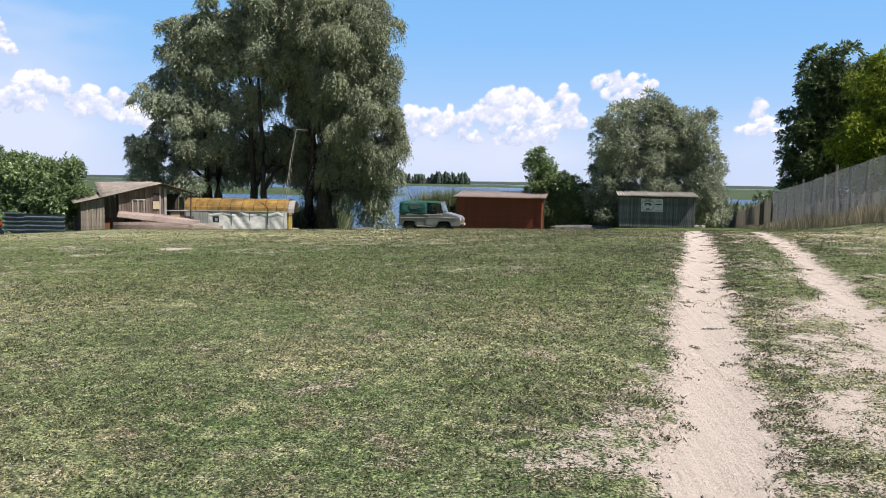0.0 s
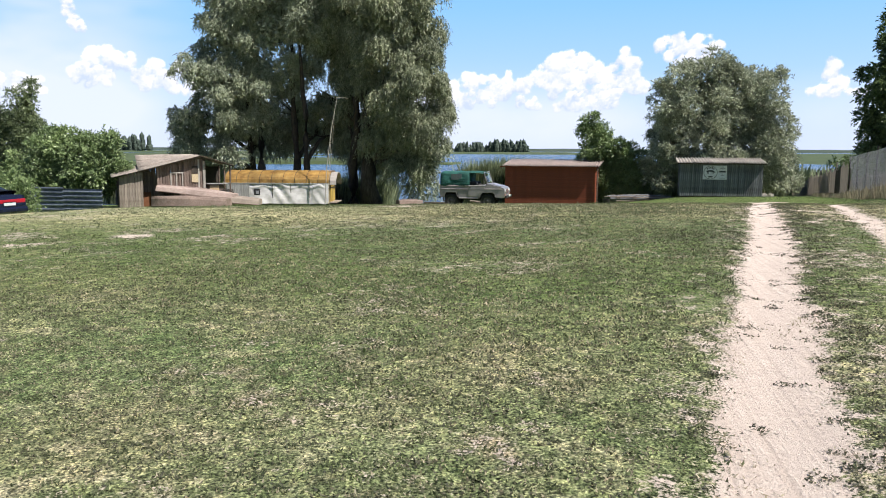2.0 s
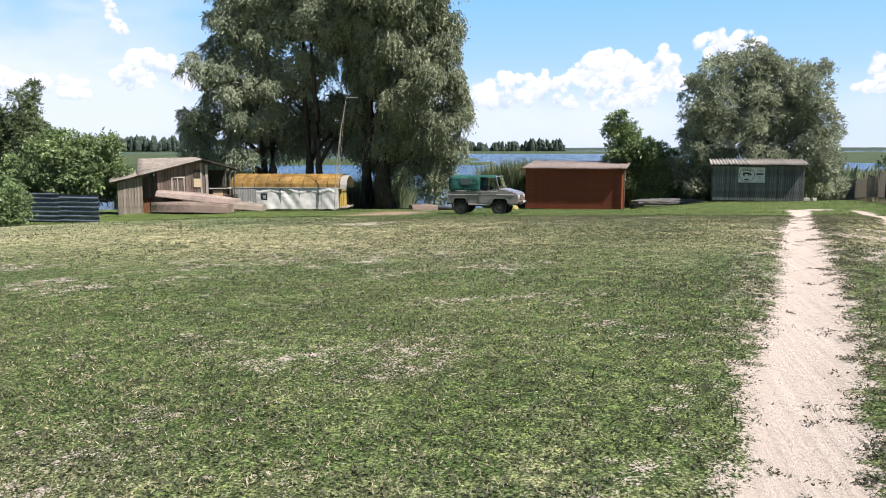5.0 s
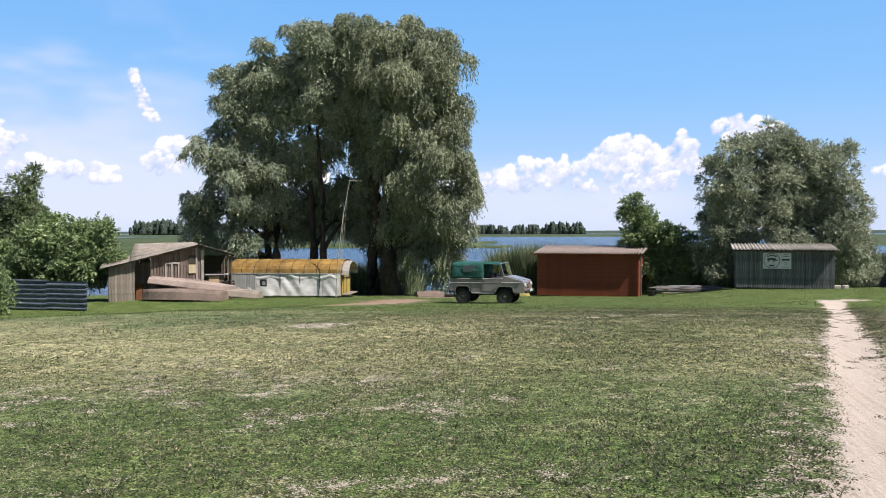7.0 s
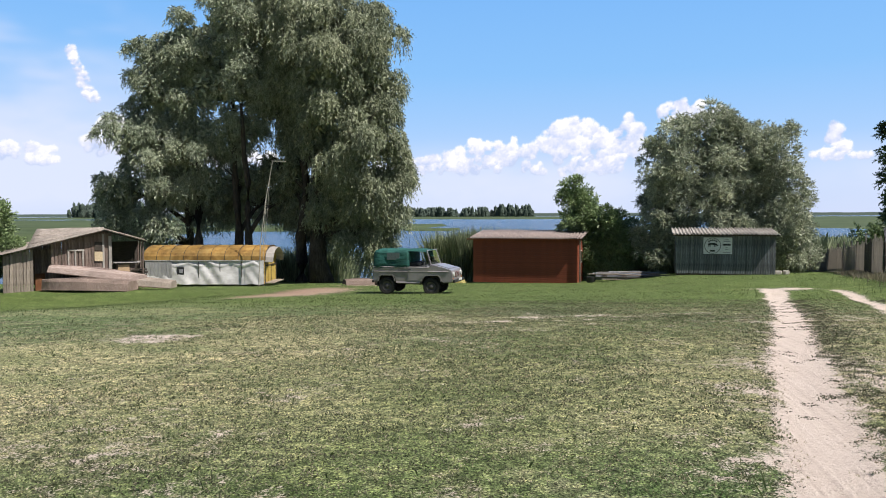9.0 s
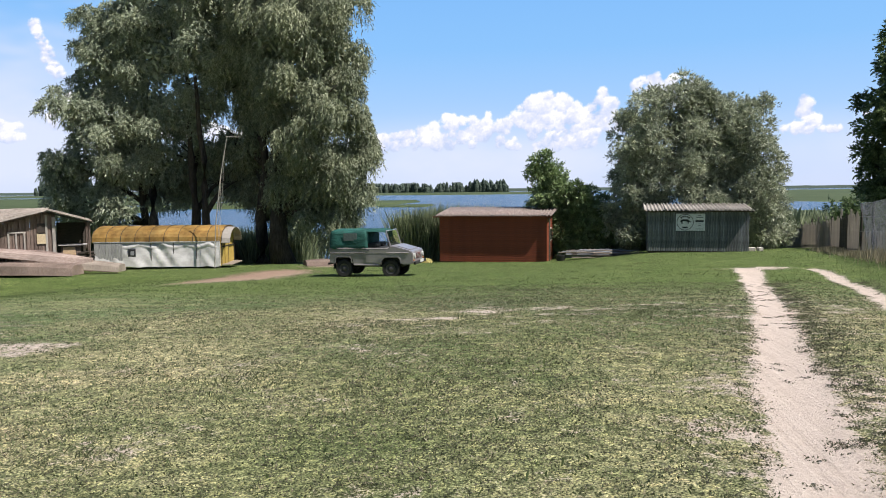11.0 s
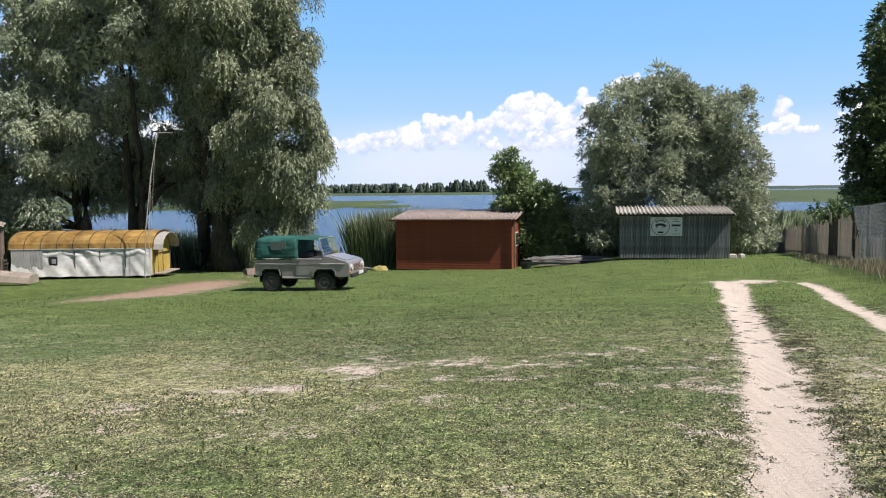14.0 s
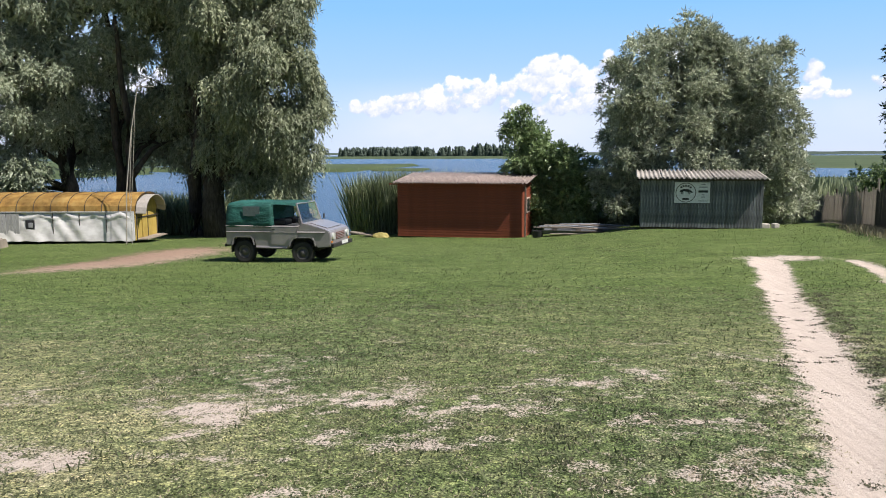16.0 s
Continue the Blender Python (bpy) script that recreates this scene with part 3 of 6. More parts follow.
# ---- red shed ----
def red_shed():
    rnd = random.Random(5)
    z0 = -1.80
    s = thing("red_boat_shed", "long low shed clad in red-brown painted boards, corrugated roof", "shed", (-2.28, 56.3, z0), -7.0)
    W, D, H = 5.75, 2.9, 2.45
    part("shed_core", box((W / 2, D / 2, H / 2 + 0.02), (W - 0.06, D - 0.06, H - 0.06)), M_DARKWOOD, s)
    n = 21
    bh = H / n
    for i in range(n):
        for (x, y, w, turn) in ((W / 2, -0.01, W, 0), (W + 0.01, D / 2, D, 90), (-0.01, D / 2, D, 90)):
            me = BOARDS.get(("clap", w))
            if me is None:
                me = bpy.data.meshes.new("board")
                b = loft([[(-w / 2, 0.012, 0), (-w / 2, -0.016, 0), (-w / 2, -0.004, bh - 0.004), (-w / 2, 0.012, bh - 0.004)],
                          [(w / 2, 0.012, 0), (w / 2, -0.016, 0), (w / 2, -0.004, bh - 0.004), (w / 2, 0.012, bh - 0.004)]])
                b.to_mesh(me)
                b.free()
                me.materials.append(M_RED)
                BOARDS[("clap", w)] = me
            ob = new("board", me)
            ob.parent = s
            ob.matrix_local = pose(x, y, 0.03 + i * bh, 0, 0, turn if x > 0 else -90)
    pale = plain("pale_corner_wood", (0.50, 0.42, 0.36), 0.8)
    part("corner_post", box((W + 0.18, -0.12, H / 2 + 0.02), (0.07, 0.07, H), 0.006), M_OLD_BOARD, s)
    part("corner_trim", box((W + 0.012, -0.03, H / 2), (0.06, 0.02, H), 0.004), M_RED, s)
    # window on the sunny end
    part("window_frame", box((W + 0.045, 1.5, 1.45), (0.03, 0.8, 0.7), 0.005), pale, s)
    part("window_pane", box((W + 0.055, 1.5, 1.45), (0.02, 0.68, 0.58)), plain("dark_pane", (0.02, 0.025, 0.03), 0.1), s)
    rise = math.degrees(math.atan2(0.32, D))
    m = 6
    L = 6.25 / m
    for i in range(m):
        sheet_at("roof_sheet", s, corrugated(L + 0.05, D + 0.55, 0.175, 0.036, 0.012), M_SLATE_ROSE,
                 pose(-0.2 + i * L, -0.3, H + 0.03 + (0.012 if i % 2 else 0), rise, 0, 0))
    part("eave_board", box((W / 2 - 0.05, -0.25, H - 0.02), (6.3, 0.03, 0.06), 0.004), M_RED, s)
    for x in (0.1, W / 2, W - 0.1):
        part("rafter", box((x, D / 2 - 0.05, H + 0.12), (0.06, D + 0.3, 0.08), 0.004, pose(0, 0, -0.1, 0, 0, 0)), M_DARKWOOD, s)


red_shed()


# ---- the off-road car ----
def wheel(parent, x, y, side, rubber, rim_m):
    w = part("wheel", bmesh.new(), rubber, parent)
    w.location = (x, y, 0.33)
    b = bmesh.new()
    prof = [(0.19, -0.075), (0.29, -0.085), (0.325, -0.06), (0.33, 0.0), (0.325, 0.06), (0.29, 0.085), (0.19, 0.075)]
    n = 32
    rings = [[b.verts.new((r * math.cos(a), yy, r * math.sin(a))) for a in (2 * math.pi * k / n for k in range(n))] for r, yy in prof]
    for a, c in zip(rings, rings[1:]):
        for k in range(n):
            b.faces.new((a[k], c[k], c[(k + 1) % n], a[(k + 1) % n]))
    for k in range(n):
        a = 2 * math.pi * k / n
        add_box(b, (0, 0, 0), (0.022, 0.15, 0.03), 0, Matrix.Rotation(a, 4, "Y") @ Matrix.Translation((0, 0, 0.328)))
    part("tyre", b, rubber, w, "black treaded tyre")
    b = bmesh.new()
    prof = [(0.195, -0.05), (0.18, -0.072), (0.13, -0.05), (0.12, -0.035), (0.075, -0.06), (0.05, -0.085), (0.0005, -0.09)]
    rings = [[b.verts.new((r * math.cos(a), yy * side, r * math.sin(a))) for a in (2 * math.pi * k / 24 for k in range(24))] for r, yy in prof]
    for a, c in zip(rings, rings[1:]):
        for k in range(24):
            b.faces.new((a[k], c[k], c[(k + 1) % 24], a[(k + 1) % 24]))
    part("rim", b, rim_m, w, "dusty steel rim")
    return w


def offroad_car():
    px, py = -2.72, 42.35
    car = thing("offroad_car", "small dull silver off-road car with a green canvas top", "car", (px, py, float(ground_z(px, py)) + 0.0), -5.0)
    paint = surface("dull_silver_paint", [(0.3, (0.27, 0.245, 0.255)), (0.7, (0.37, 0.34, 0.35))], 3, None, 0.32, 0.25, 0.03, 0.005, 0.02, 0.15)
    canvas = surface("green_canvas", [(0.3, (0.009, 0.062, 0.052)), (0.6, (0.022, 0.125, 0.105)), (0.8, (0.05, 0.18, 0.155))], 3, (1, 1, 2.5), 0.75, 0, 0.8, 0.06, 0.05, 0.25)
    black = plain("black_rubber", (0.022, 0.021, 0.02), 0.8)
    rim_m = plain("dusty_rim", (0.11, 0.10, 0.10), 0.55, 0.4)
    dark = plain("dark_cabin", (0.02, 0.02, 0.022), 0.8)
    chrome = plain("lamp_glass", (0.75, 0.75, 0.72), 0.15, 0.3)
    out = [(-1.45, 0.52), (-1.45, 1.05), (-1.43, 1.09), (0.80, 1.09), (0.93, 1.17), (1.05, 1.165), (1.62, 1.02), (1.72, 0.97), (1.76, 0.86), (1.76, 0.58), (1.70, 0.52),
           (1.36, 0.50), (1.28, 0.66), (1.16, 0.76), (0.66, 0.76), (0.52, 0.64), (0.46, 0.44), (-0.50, 0.44), (-0.56, 0.70), (-0.64, 0.74), (-1.16, 0.74), (-1.24, 0.68), (-1.28, 0.52)]
    part("body", prism(out, -0.77, 0.77, 0.018), paint, car)
    for y in (-0.785, 0.785):
        sgn = 1 if y > 0 else -1
        part("door", prism([(-0.02, 0.56), (-0.02, 1.08), (0.79, 1.08), (0.79, 0.82), (0.66, 0.72), (0.52, 0.56)], y - 0.012, y + 0.012, 0.006), paint, car)
        part("door_handle", box((0.06, y + sgn * 0.02, 1.0), (0.10, 0.02, 0.025), 0.006), black, car)
        part("swage_line", loft([[(x, y - sgn * 0.02, z - 0.03), (x, y + sgn * 0.022, z), (x, y - sgn * 0.02, z + 0.03)] for x, z in ((-1.42, 0.90), (1.60, 0.93))]), paint, car)
        part("sill", loft([[(x, y - sgn * 0.02, z - 0.05), (x, y + sgn * 0.014, z - 0.03), (x, y - sgn * 0.02, z + 0.03)] for x, z in ((-0.50, 0.50), (0.46, 0.50))]), paint, car)
        part("belt_rail", loft([[(x, y - sgn * 0.02, 1.055), (x, y + sgn * 0.018, 1.075), (x, y - sgn * 0.02, 1.10)] for x in (-1.44, 0.82)]), paint, car)
        for cx, (x0, x1) in ((-0.92, (-1.22, -0.60)), (0.91, (0.56, 1.28))):
            part("wheel_arch", prism([(x0 - 0.04, 0.52), (x0, 0.72), (x0 + 0.07, 0.78), (x1 - 0.07, 0.80), (x1 + 0.02, 0.70), (x1 + 0.05, 0.54), (x1 + 0.02, 0.54), (x1 - 0.01, 0.69), (x1 - 0.08, 0.775), (x0 + 0.08, 0.755), (x0 + 0.03, 0.71), (x0 - 0.01, 0.52)], y - 0.014, y + 0.014), paint, car)
    # black blocks added for the shade within the wheel arches; they also close the see-through
    for x in (-0.92, 0.92):
        part("wheel_well_shade", box((x, 0, 0.60), (0.72, 1.1, 0.32), 0.02), black, car)
    part("underbody", box((0.1, 0, 0.46), (2.4, 0.9, 0.16), 0.03), black, car)
    # near-black block that stands in for the shade inside the rear canvas
    part("rear_shade_block", box((-0.72, 0, 1.36), (1.24, 1.36, 0.62), 0.05), dark, car)
    part("cabin_floor", box((-0.3, 0, 1.06), (2.0, 1.4, 0.08)), dark, car)
    for y in (-0.36, 0.36):
        part("seat", box((0.12, y, 1.18), (0.45, 0.5, 0.16), 0.04), dark, car)
        part("seat_back", box((-0.12, y, 1.36), (0.12, 0.5, 0.42), 0.05), dark, car)
    b = bmesh.new()
    tube(b, [(0.52 + 0.03 * math.sin(a), 0.36 + 0.19 * math.cos(a), 1.32 + 0.19 * math.sin(a)) for a in (2 * math.pi * k / 20 for k in range(21))], [0.014] * 21, 6)
    part("steering_wheel", b, dark, car)
    # canvas: rear box with slanted back, then the roof over the doors
    def arch(x, half, z0, z1):
        return [(x, -half, z0), (x, -half + 0.01, (z0 + z1) / 2), (x, -half + 0.05, z1 - 0.09), (x, -half + 0.16, z1 - 0.015), (x, 0, z1 + 0.02),
                (x, half - 0.16, z1 - 0.015), (x, half - 0.05, z1 - 0.09), (x, half - 0.01, (z0 + z1) / 2), (x, half, z0)]
    def slack(p, k):
        x, y, z = p
        f = 0.035 * noise.noise((x * 3.2 + z * 2.0, y, z * 3.0)) + 0.02 * noise.noise((x * 8 - z * 5, y * 2, z * 7))
        hang = 0.02 * math.sin((x + 1.44) * 7.0)
        return (x, y + (1 if y > 0 else -1) * (f + hang) * (abs(y) > 0.5), z + (0.6 * f - abs(hang) * 0.8) * (z > 1.6))
    cover = []
    for k in range(19):
        u = k / 18
        a = arch(-1.44 + 1.44 * u, 0.785 - 0.03 * (u < 0.04), 1.045, 1.765 - 0.07 * max(0, 1 - u * 12))
        fine = [Vector(a[q]).lerp(Vector(a[q + 1]), w) for q in range(len(a) - 1) for w in (0, 0.34, 0.67)] + [Vector(a[-1])]
        cover.append([slack(p, k) for p in fine])
    part("canvas_cover", loft(cover), canvas, car, "sagging dark green canvas", True)
    b = loft([[(x, -0.70, z - 0.06), (x, -0.60, z), (x, 0, z + 0.025), (x, 0.60, z), (x, 0.70, z - 0.06), (x, 0.60, z - 0.03), (x, 0, z - 0.01), (x, -0.60, z - 0.03)] for x, z in ((-0.02, 1.76), (0.35, 1.755), (0.74, 1.72))])
    part("roof_canvas", b, canvas, car)
    for y in (-1, 1):
        part("side_window", box((-0.62, y * 0.787, 1.50), (0.52, 0.012, 0.28), 0.004), plain("cloudy_plastic", (0.10, 0.13, 0.14), 0.25), car)
        b = tube(bmesh.new(), [(0.0, y * 0.75, 1.08), (0.0, y * 0.70, 1.72)], [0.022] * 2, 6)
        part("door_pillar", b, canvas, car)
        b = tube(bmesh.new(), [(0.90, y * 0.70, 1.15), (0.72, y * 0.66, 1.72)], [0.024] * 2, 6)
        part("windscreen_pillar", b, paint, car)
        b = tube(bmesh.new(), [(0.88, y * 0.80, 1.12), (0.90, y * 0.92, 1.22)], [0.01] * 2, 5)
        add_box(b, (0.90, y * 0.93, 1.27), (0.03, 0.09, 0.14), 0.01)
        part("wing_mirror", b, black, car)
    part("windscreen_frame", tube(bmesh.new(), [(0.72, -0.66, 1.72), (0.72, 0.66, 1.72)], [0.025] * 2, 6), paint, car)
    part("windscreen_sill", tube(bmesh.new(), [(0.91, -0.70, 1.16), (0.91, 0.70, 1.16)], [0.025] * 2, 6), paint, car)
    b = bmesh.new()
    b.faces.new([b.verts.new(p) for p in ((0.90, -0.68, 1.17), (0.90, 0.68, 1.17), (0.725, 0.64, 1.70), (0.725, -0.64, 1.70))])
    w = part("windscreen", b, M_GLASS, car)
    w.visible_shadow = False
    part("bonnet", prism([(0.97, 1.175), (1.06, 1.182), (1.60, 1.045), (1.58, 1.03), (1.05, 1.165)], -0.55, 0.55), paint, car)
    part("grille", box((1.765, 0, 0.80), (0.02, 0.62, 0.20), 0.005), plain("grille_dark", (0.16, 0.07, 0.06), 0.6), car, "dark grille bars")
    for k in range(4):
        part("grille_bar", box((1.778, 0, 0.73 + 0.046 * k), (0.012, 0.62, 0.014)), paint, car)
    for y in (-0.56, 0.56):
        b = bmesh.new()
        r = bmesh.ops.create_cone(b, cap_ends=True, segments=24, radius1=0.10, radius2=0.085, depth=0.05)
        bmesh.ops.rotate(b, verts=r["verts"], matrix=Matrix.Rotation(radians(90), 3, "Y"))
        bmesh.ops.translate(b, vec=(1.775, y, 0.82), verts=r["verts"])
        part("headlight", b, chrome, car, "round headlight")
        part("turn_signal", box((1.77, y * 1.18, 0.66), (0.03, 0.09, 0.06), 0.01), plain("amber_lens", (0.55, 0.18, 0.02), 0.3), car)
        part("tail_light", box((-1.46, y * 1.18, 0.80), (0.03, 0.09, 0.16), 0.01), plain("red_lens", (0.35, 0.02, 0.02), 0.3), car)
        part("mud_flap", box((-1.30, y * 1.12, 0.42), (0.015, 0.22, 0.24)), black, car)
    part("front_bumper", box((1.82, 0, 0.56), (0.09, 1.5, 0.11), 0.015), black, car)
    part("number_plate", box((1.87, 0.1, 0.60), (0.012, 0.48, 0.10), 0.003), plain("plate_white", (0.7, 0.7, 0.7), 0.4), car)
    part("rear_bumper", box((-1.49, 0, 0.50), (0.08, 1.45, 0.08), 0.012), black, car)
    for x in (-0.9, 0.9):
        for y in (-0.66, 0.66):
            wheel(car, x, y, 1 if y < 0 else -1, black, rim_m)
    car.scale = (0.96, 0.96, 0.96)
    return car


offroad_car()


# ---- the dark saloon by the hedge ----
def saloon():
    x0, y0 = -20.35, 31.2
    car = thing("saloon_car", "dark blue saloon car parked beside the hedge", "car", (x0, y0, float(ground_z(x0, y0))), 172)
    paint = plain("dark_blue_paint", (0.012, 0.016, 0.04), 0.15, 0.2, 0.6)
    black, rim_m = plain("saloon_black", (0.02, 0.02, 0.02), 0.7), plain("saloon_rim", (0.3, 0.3, 0.3), 0.35, 0.8)
    red = plain("saloon_red_lens", (0.42, 0.015, 0.03), 0.2)

    def ring(x, half, z0, z1, pinch=0.0):
        return [(x, -half + 0.1, z0), (x, -half, z0 + 0.18), (x, -half, (z0 + z1) / 2 + 0.05), (x, -half + 0.10 + pinch, z1 - 0.03), (x, -half + 0.3 + pinch, z1), (x, half - 0.3 - pinch, z1), (x, half - 0.10 - pinch, z1 - 0.03), (x, half, (z0 + z1) / 2 + 0.05), (x, half, z0 + 0.18), (x, half - 0.1, z0)]
    part("body", loft([ring(-2.2, 0.72, 0.38, 0.86), ring(-2.12, 0.82, 0.26, 1.02), ring(-1.3, 0.86, 0.22, 1.02), ring(0, 0.86, 0.2, 0.98), ring(1.2, 0.86, 0.22, 0.93), ring(2.0, 0.82, 0.26, 0.80), ring(2.2, 0.68, 0.38, 0.70)]), paint, car, "", True)
    part("cabin", loft([ring(-1.75, 0.74, 0.98, 1.04, 0.05), ring(-1.0, 0.74, 0.95, 1.40, 0.14), ring(-0.2, 0.74, 0.95, 1.42, 0.14), ring(0.35, 0.74, 0.95, 1.38, 0.14), ring(1.1, 0.76, 0.9, 0.98, 0.05)]), plain("tinted_glass", (0.015, 0.018, 0.022), 0.08), car, "", True)
    part("roof", loft([ring(-0.95, 0.66, 1.38, 1.425, 0.05), ring(-0.2, 0.67, 1.39, 1.445, 0.05), ring(0.3, 0.66, 1.37, 1.405, 0.05)]), paint, car, "", True)
    for y in (-0.5, 0.5):
        part("tail_light", box((-2.17, y, 0.80), (0.09, 0.42, 0.15), 0.02), red, car)
    part("light_strip", box((-2.19, 0, 0.82), (0.06, 0.6, 0.09), 0.01), red, car)
    part("number_plate", box((-2.215, 0, 0.70), (0.02, 0.50, 0.10), 0.003), plain("saloon_plate", (0.7, 0.7, 0.72), 0.4), car)
    part("rear_bumper", box((-2.2, 0, 0.48), (0.14, 1.6, 0.2), 0.05), paint, car)
    for x in (-1.3, 1.35):
        for y in (-0.74, 0.74):
            wheel(car, x, y, 1 if y < 0 else -1, black, rim_m)


saloon()


# ---- tarpaulin hut ----
def tarp_hut():
    z0 = -1.70
    h = thing("tarp_hut", "long hut wrapped in white tarpaulin with a rusty arched roof", "hut", (-19.35, 51.45, z0), 8.0)
    L, D, H, P = 6.35, 2.6, 1.26, 2.02
    rnd = random.Random(9)
    # sagging cloth: a wavy sheet with folds
    b = bmesh.new()
    nx, nz = 130, 18
    grid = []
    for j in range(nz + 1):
        row = []
        for i in range(nx + 1):
            x, v = L * i / nx, j / nz
            f = 0.07 * noise.noise((x * 1.1 + v * 1.2, v * 0.6, 2.0)) + 0.045 * noise.noise((x * 2.4 + v * 2.2, v * 0.8, 7.0)) + 0.018 * noise.noise((x * 5 - v * 3.0, v * 0.9, 3.0))
            f -= 0.05 * math.exp(-((v - 0.93 + 0.14 * abs(math.sin(x * 2.7))) / 0.05) ** 2)
            row.append(b.verts.new((x, -0.08 + f - 0.10 * (1 - v), H * v + (0.05 * noise.noise((x * 2, 0, 0)) if j == 0 else 0))))
        grid.append(row)
    for j in range(nz):
        for i in range(nx):
            b.faces.new((grid[j][i], grid[j][i + 1], grid[j + 1][i + 1], grid[j + 1][i]))
    part("tarpaulin", b, M_TARP, h, "dirty white tarpaulin hanging in folds", True)
    part("hut_core", box((L / 2, D / 2, H / 2), (L - 0.1, D - 0.1, H)), M_DARKWOOD, h)
    wash = surface("whitewashed_planks", [(0.3, (0.38, 0.37, 0.38)), (0.7, (0.62, 0.61, 0.62))], 8, (5, 5, 0.4), 0.9, 0, 0.4, 0.01, 0.2, 0.3)
    board_wall(h, (0.0, -0.12, 0), (1.45, -0.12, 0), 0.0, lambda s: H - 0.04, 0.14, wash, rnd, 0.02)
    for x in (2.9, 4.05, 5.2):
        part("batten", box((x, -0.13, H / 2), (0.03, 0.02, H - 0.1), 0.003), M_DARKWOOD, h)
    part("top_batten", box((L / 2, -0.12, H + 0.0), (L + 0.1, 0.05, 0.06), 0.008), wash, h)
    part("white_corner", box((L - 0.09, -0.13, H / 2 + 0.02), (0.30, 0.03, H), 0.006), plain("white_corner_paint", (0.76, 0.74, 0.76), 0.6), h)
    part("window_frame", box((1.92, -0.13, 0.72), (0.38, 0.05, 0.40), 0.01), plain("black_frame", (0.03, 0.03, 0.035), 0.7), h)
    part("window_pane", box((1.95, -0.16, 0.70), (0.18, 0.02, 0.20), 0.004), plain("grey_pane", (0.35, 0.35, 0.38), 0.3), h)
    n = 9
    for k in range(n):
        x0, x1 = -0.1 + (L + 0.25) * k / n, -0.1 + (L + 0.25) * (k + 1) / n
        secs = []
        for x in (x0 + 0.005, (x0 + x1) / 2, x1 - 0.005):
            rise = 0.012 if abs(x - (x0 + x1) / 2) < 0.01 else 0.0
            arc = [(x, D / 2 - (D / 2 + 0.14) * math.cos(a), H + 0.02 + (P - H + rise) * math.sin(a) ** 0.8) for a in (math.pi * q / 14 for q in range(15))]
            secs.append(arc + [(p[0], p[1], p[2] - 0.025) for p in arc[::-1]])
        part("roof_panel", loft(secs), M_RUST, h)
    for k in range(n + 1):
        x = -0.1 + (L + 0.25) * k / n
        b = tube(bmesh.new(), [(x, D / 2 - (D / 2 + 0.15) * math.cos(a), H + 0.035 + (P - H) * math.sin(a) ** 0.8) for a in (math.pi * q / 14 for q in range(15))], [0.014] * 15, 5)
        part("rib", b, M_DARKWOOD, h)
    # yellow end: door leaf between posts, dark gable over it
    out = [(0.05, 0.0), (D - 0.05, 0.0)] + [(D / 2 + (D / 2 - 0.05) * math.cos(a), H - 0.05 + (P - H) * math.sin(a)) for a in (math.pi * q / 10 for q in range(11))]
    b = loft([[(L + 0.0, y, z) for y, z in out], [(L + 0.04, y, z) for y, z in out]])
    part("end_wall", b, M_YELLOW, h, "yellow plywood end wall")
    for y in (0.12, 0.75, 1.35, D - 0.15):
        part("door_board", box((L + 0.06, y, 0.62), (0.03, 0.05, 1.2), 0.004), M_DARKWOOD, h)
    part("door", box((L + 0.07, 0.98, 0.66), (0.03, 0.55, 1.25), 0.005), M_YELLOW, h)
    part("cross_rail", box((L + 0.09, D / 2, 0.98), (0.03, D - 0.2, 0.05), 0.004), M_DARKWOOD, h)
    part("door_sill", box((L + 0.25, D / 2, 0.05), (0.5, D - 0.3, 0.06), 0.01), M_PALE_BOARD, h)
    part("front_flap", loft([[(L + 0.05, y, z + dz) for y, z in out[2:] for dz in (0,)] + [(L + 0.05, y, z - 0.03) for y, z in out[:1:-1]], [(L + 0.5, y * 0.94 + 0.06, z - 0.02) for y, z in out[2:]] + [(L + 0.5, y * 0.94 + 0.06, z - 0.05) for y, z in out[:1:-1]]]), plain("grey_flap", (0.35, 0.32, 0.30), 0.8), h)
    # aerial mast
    p = thing("aerial_mast", "tall thin pole with a short crossbar beside the hut", "mast", (-13.0, 51.55, float(ground_z(-13.0, 51.55))), 0)
    b = tube(bmesh.new(), [(0, 0, 0), (0.12, 0, 2.2), (0.45, 0, 4.6), (0.85, 0, 6.55)], [0.028, 0.026, 0.022, 0.018], 8)
    grey = plain("weathered_pole", (0.42, 0.38, 0.34), 0.8)
    part("pole", b, grey, p)
    part("crossbar", tube(bmesh.new(), [(0.80, 0, 6.53), (1.55, 0, 6.50)], [0.022, 0.018], 6), grey, p)
    part("stay_wire", tube(bmesh.new(), [(0.5, 0.02, 5.0), (0.28, -0.05, 2.0), (0.32, -0.1, 0.0)], [0.012] * 3, 5), grey, p)
    part("cable", tube(bmesh.new(), [(0.7, 0.0, 5.8), (0.42, 0.06, 3.0), (0.22, 0.05, 1.2)], [0.008] * 3, 5), grey, p)


tarp_hut()


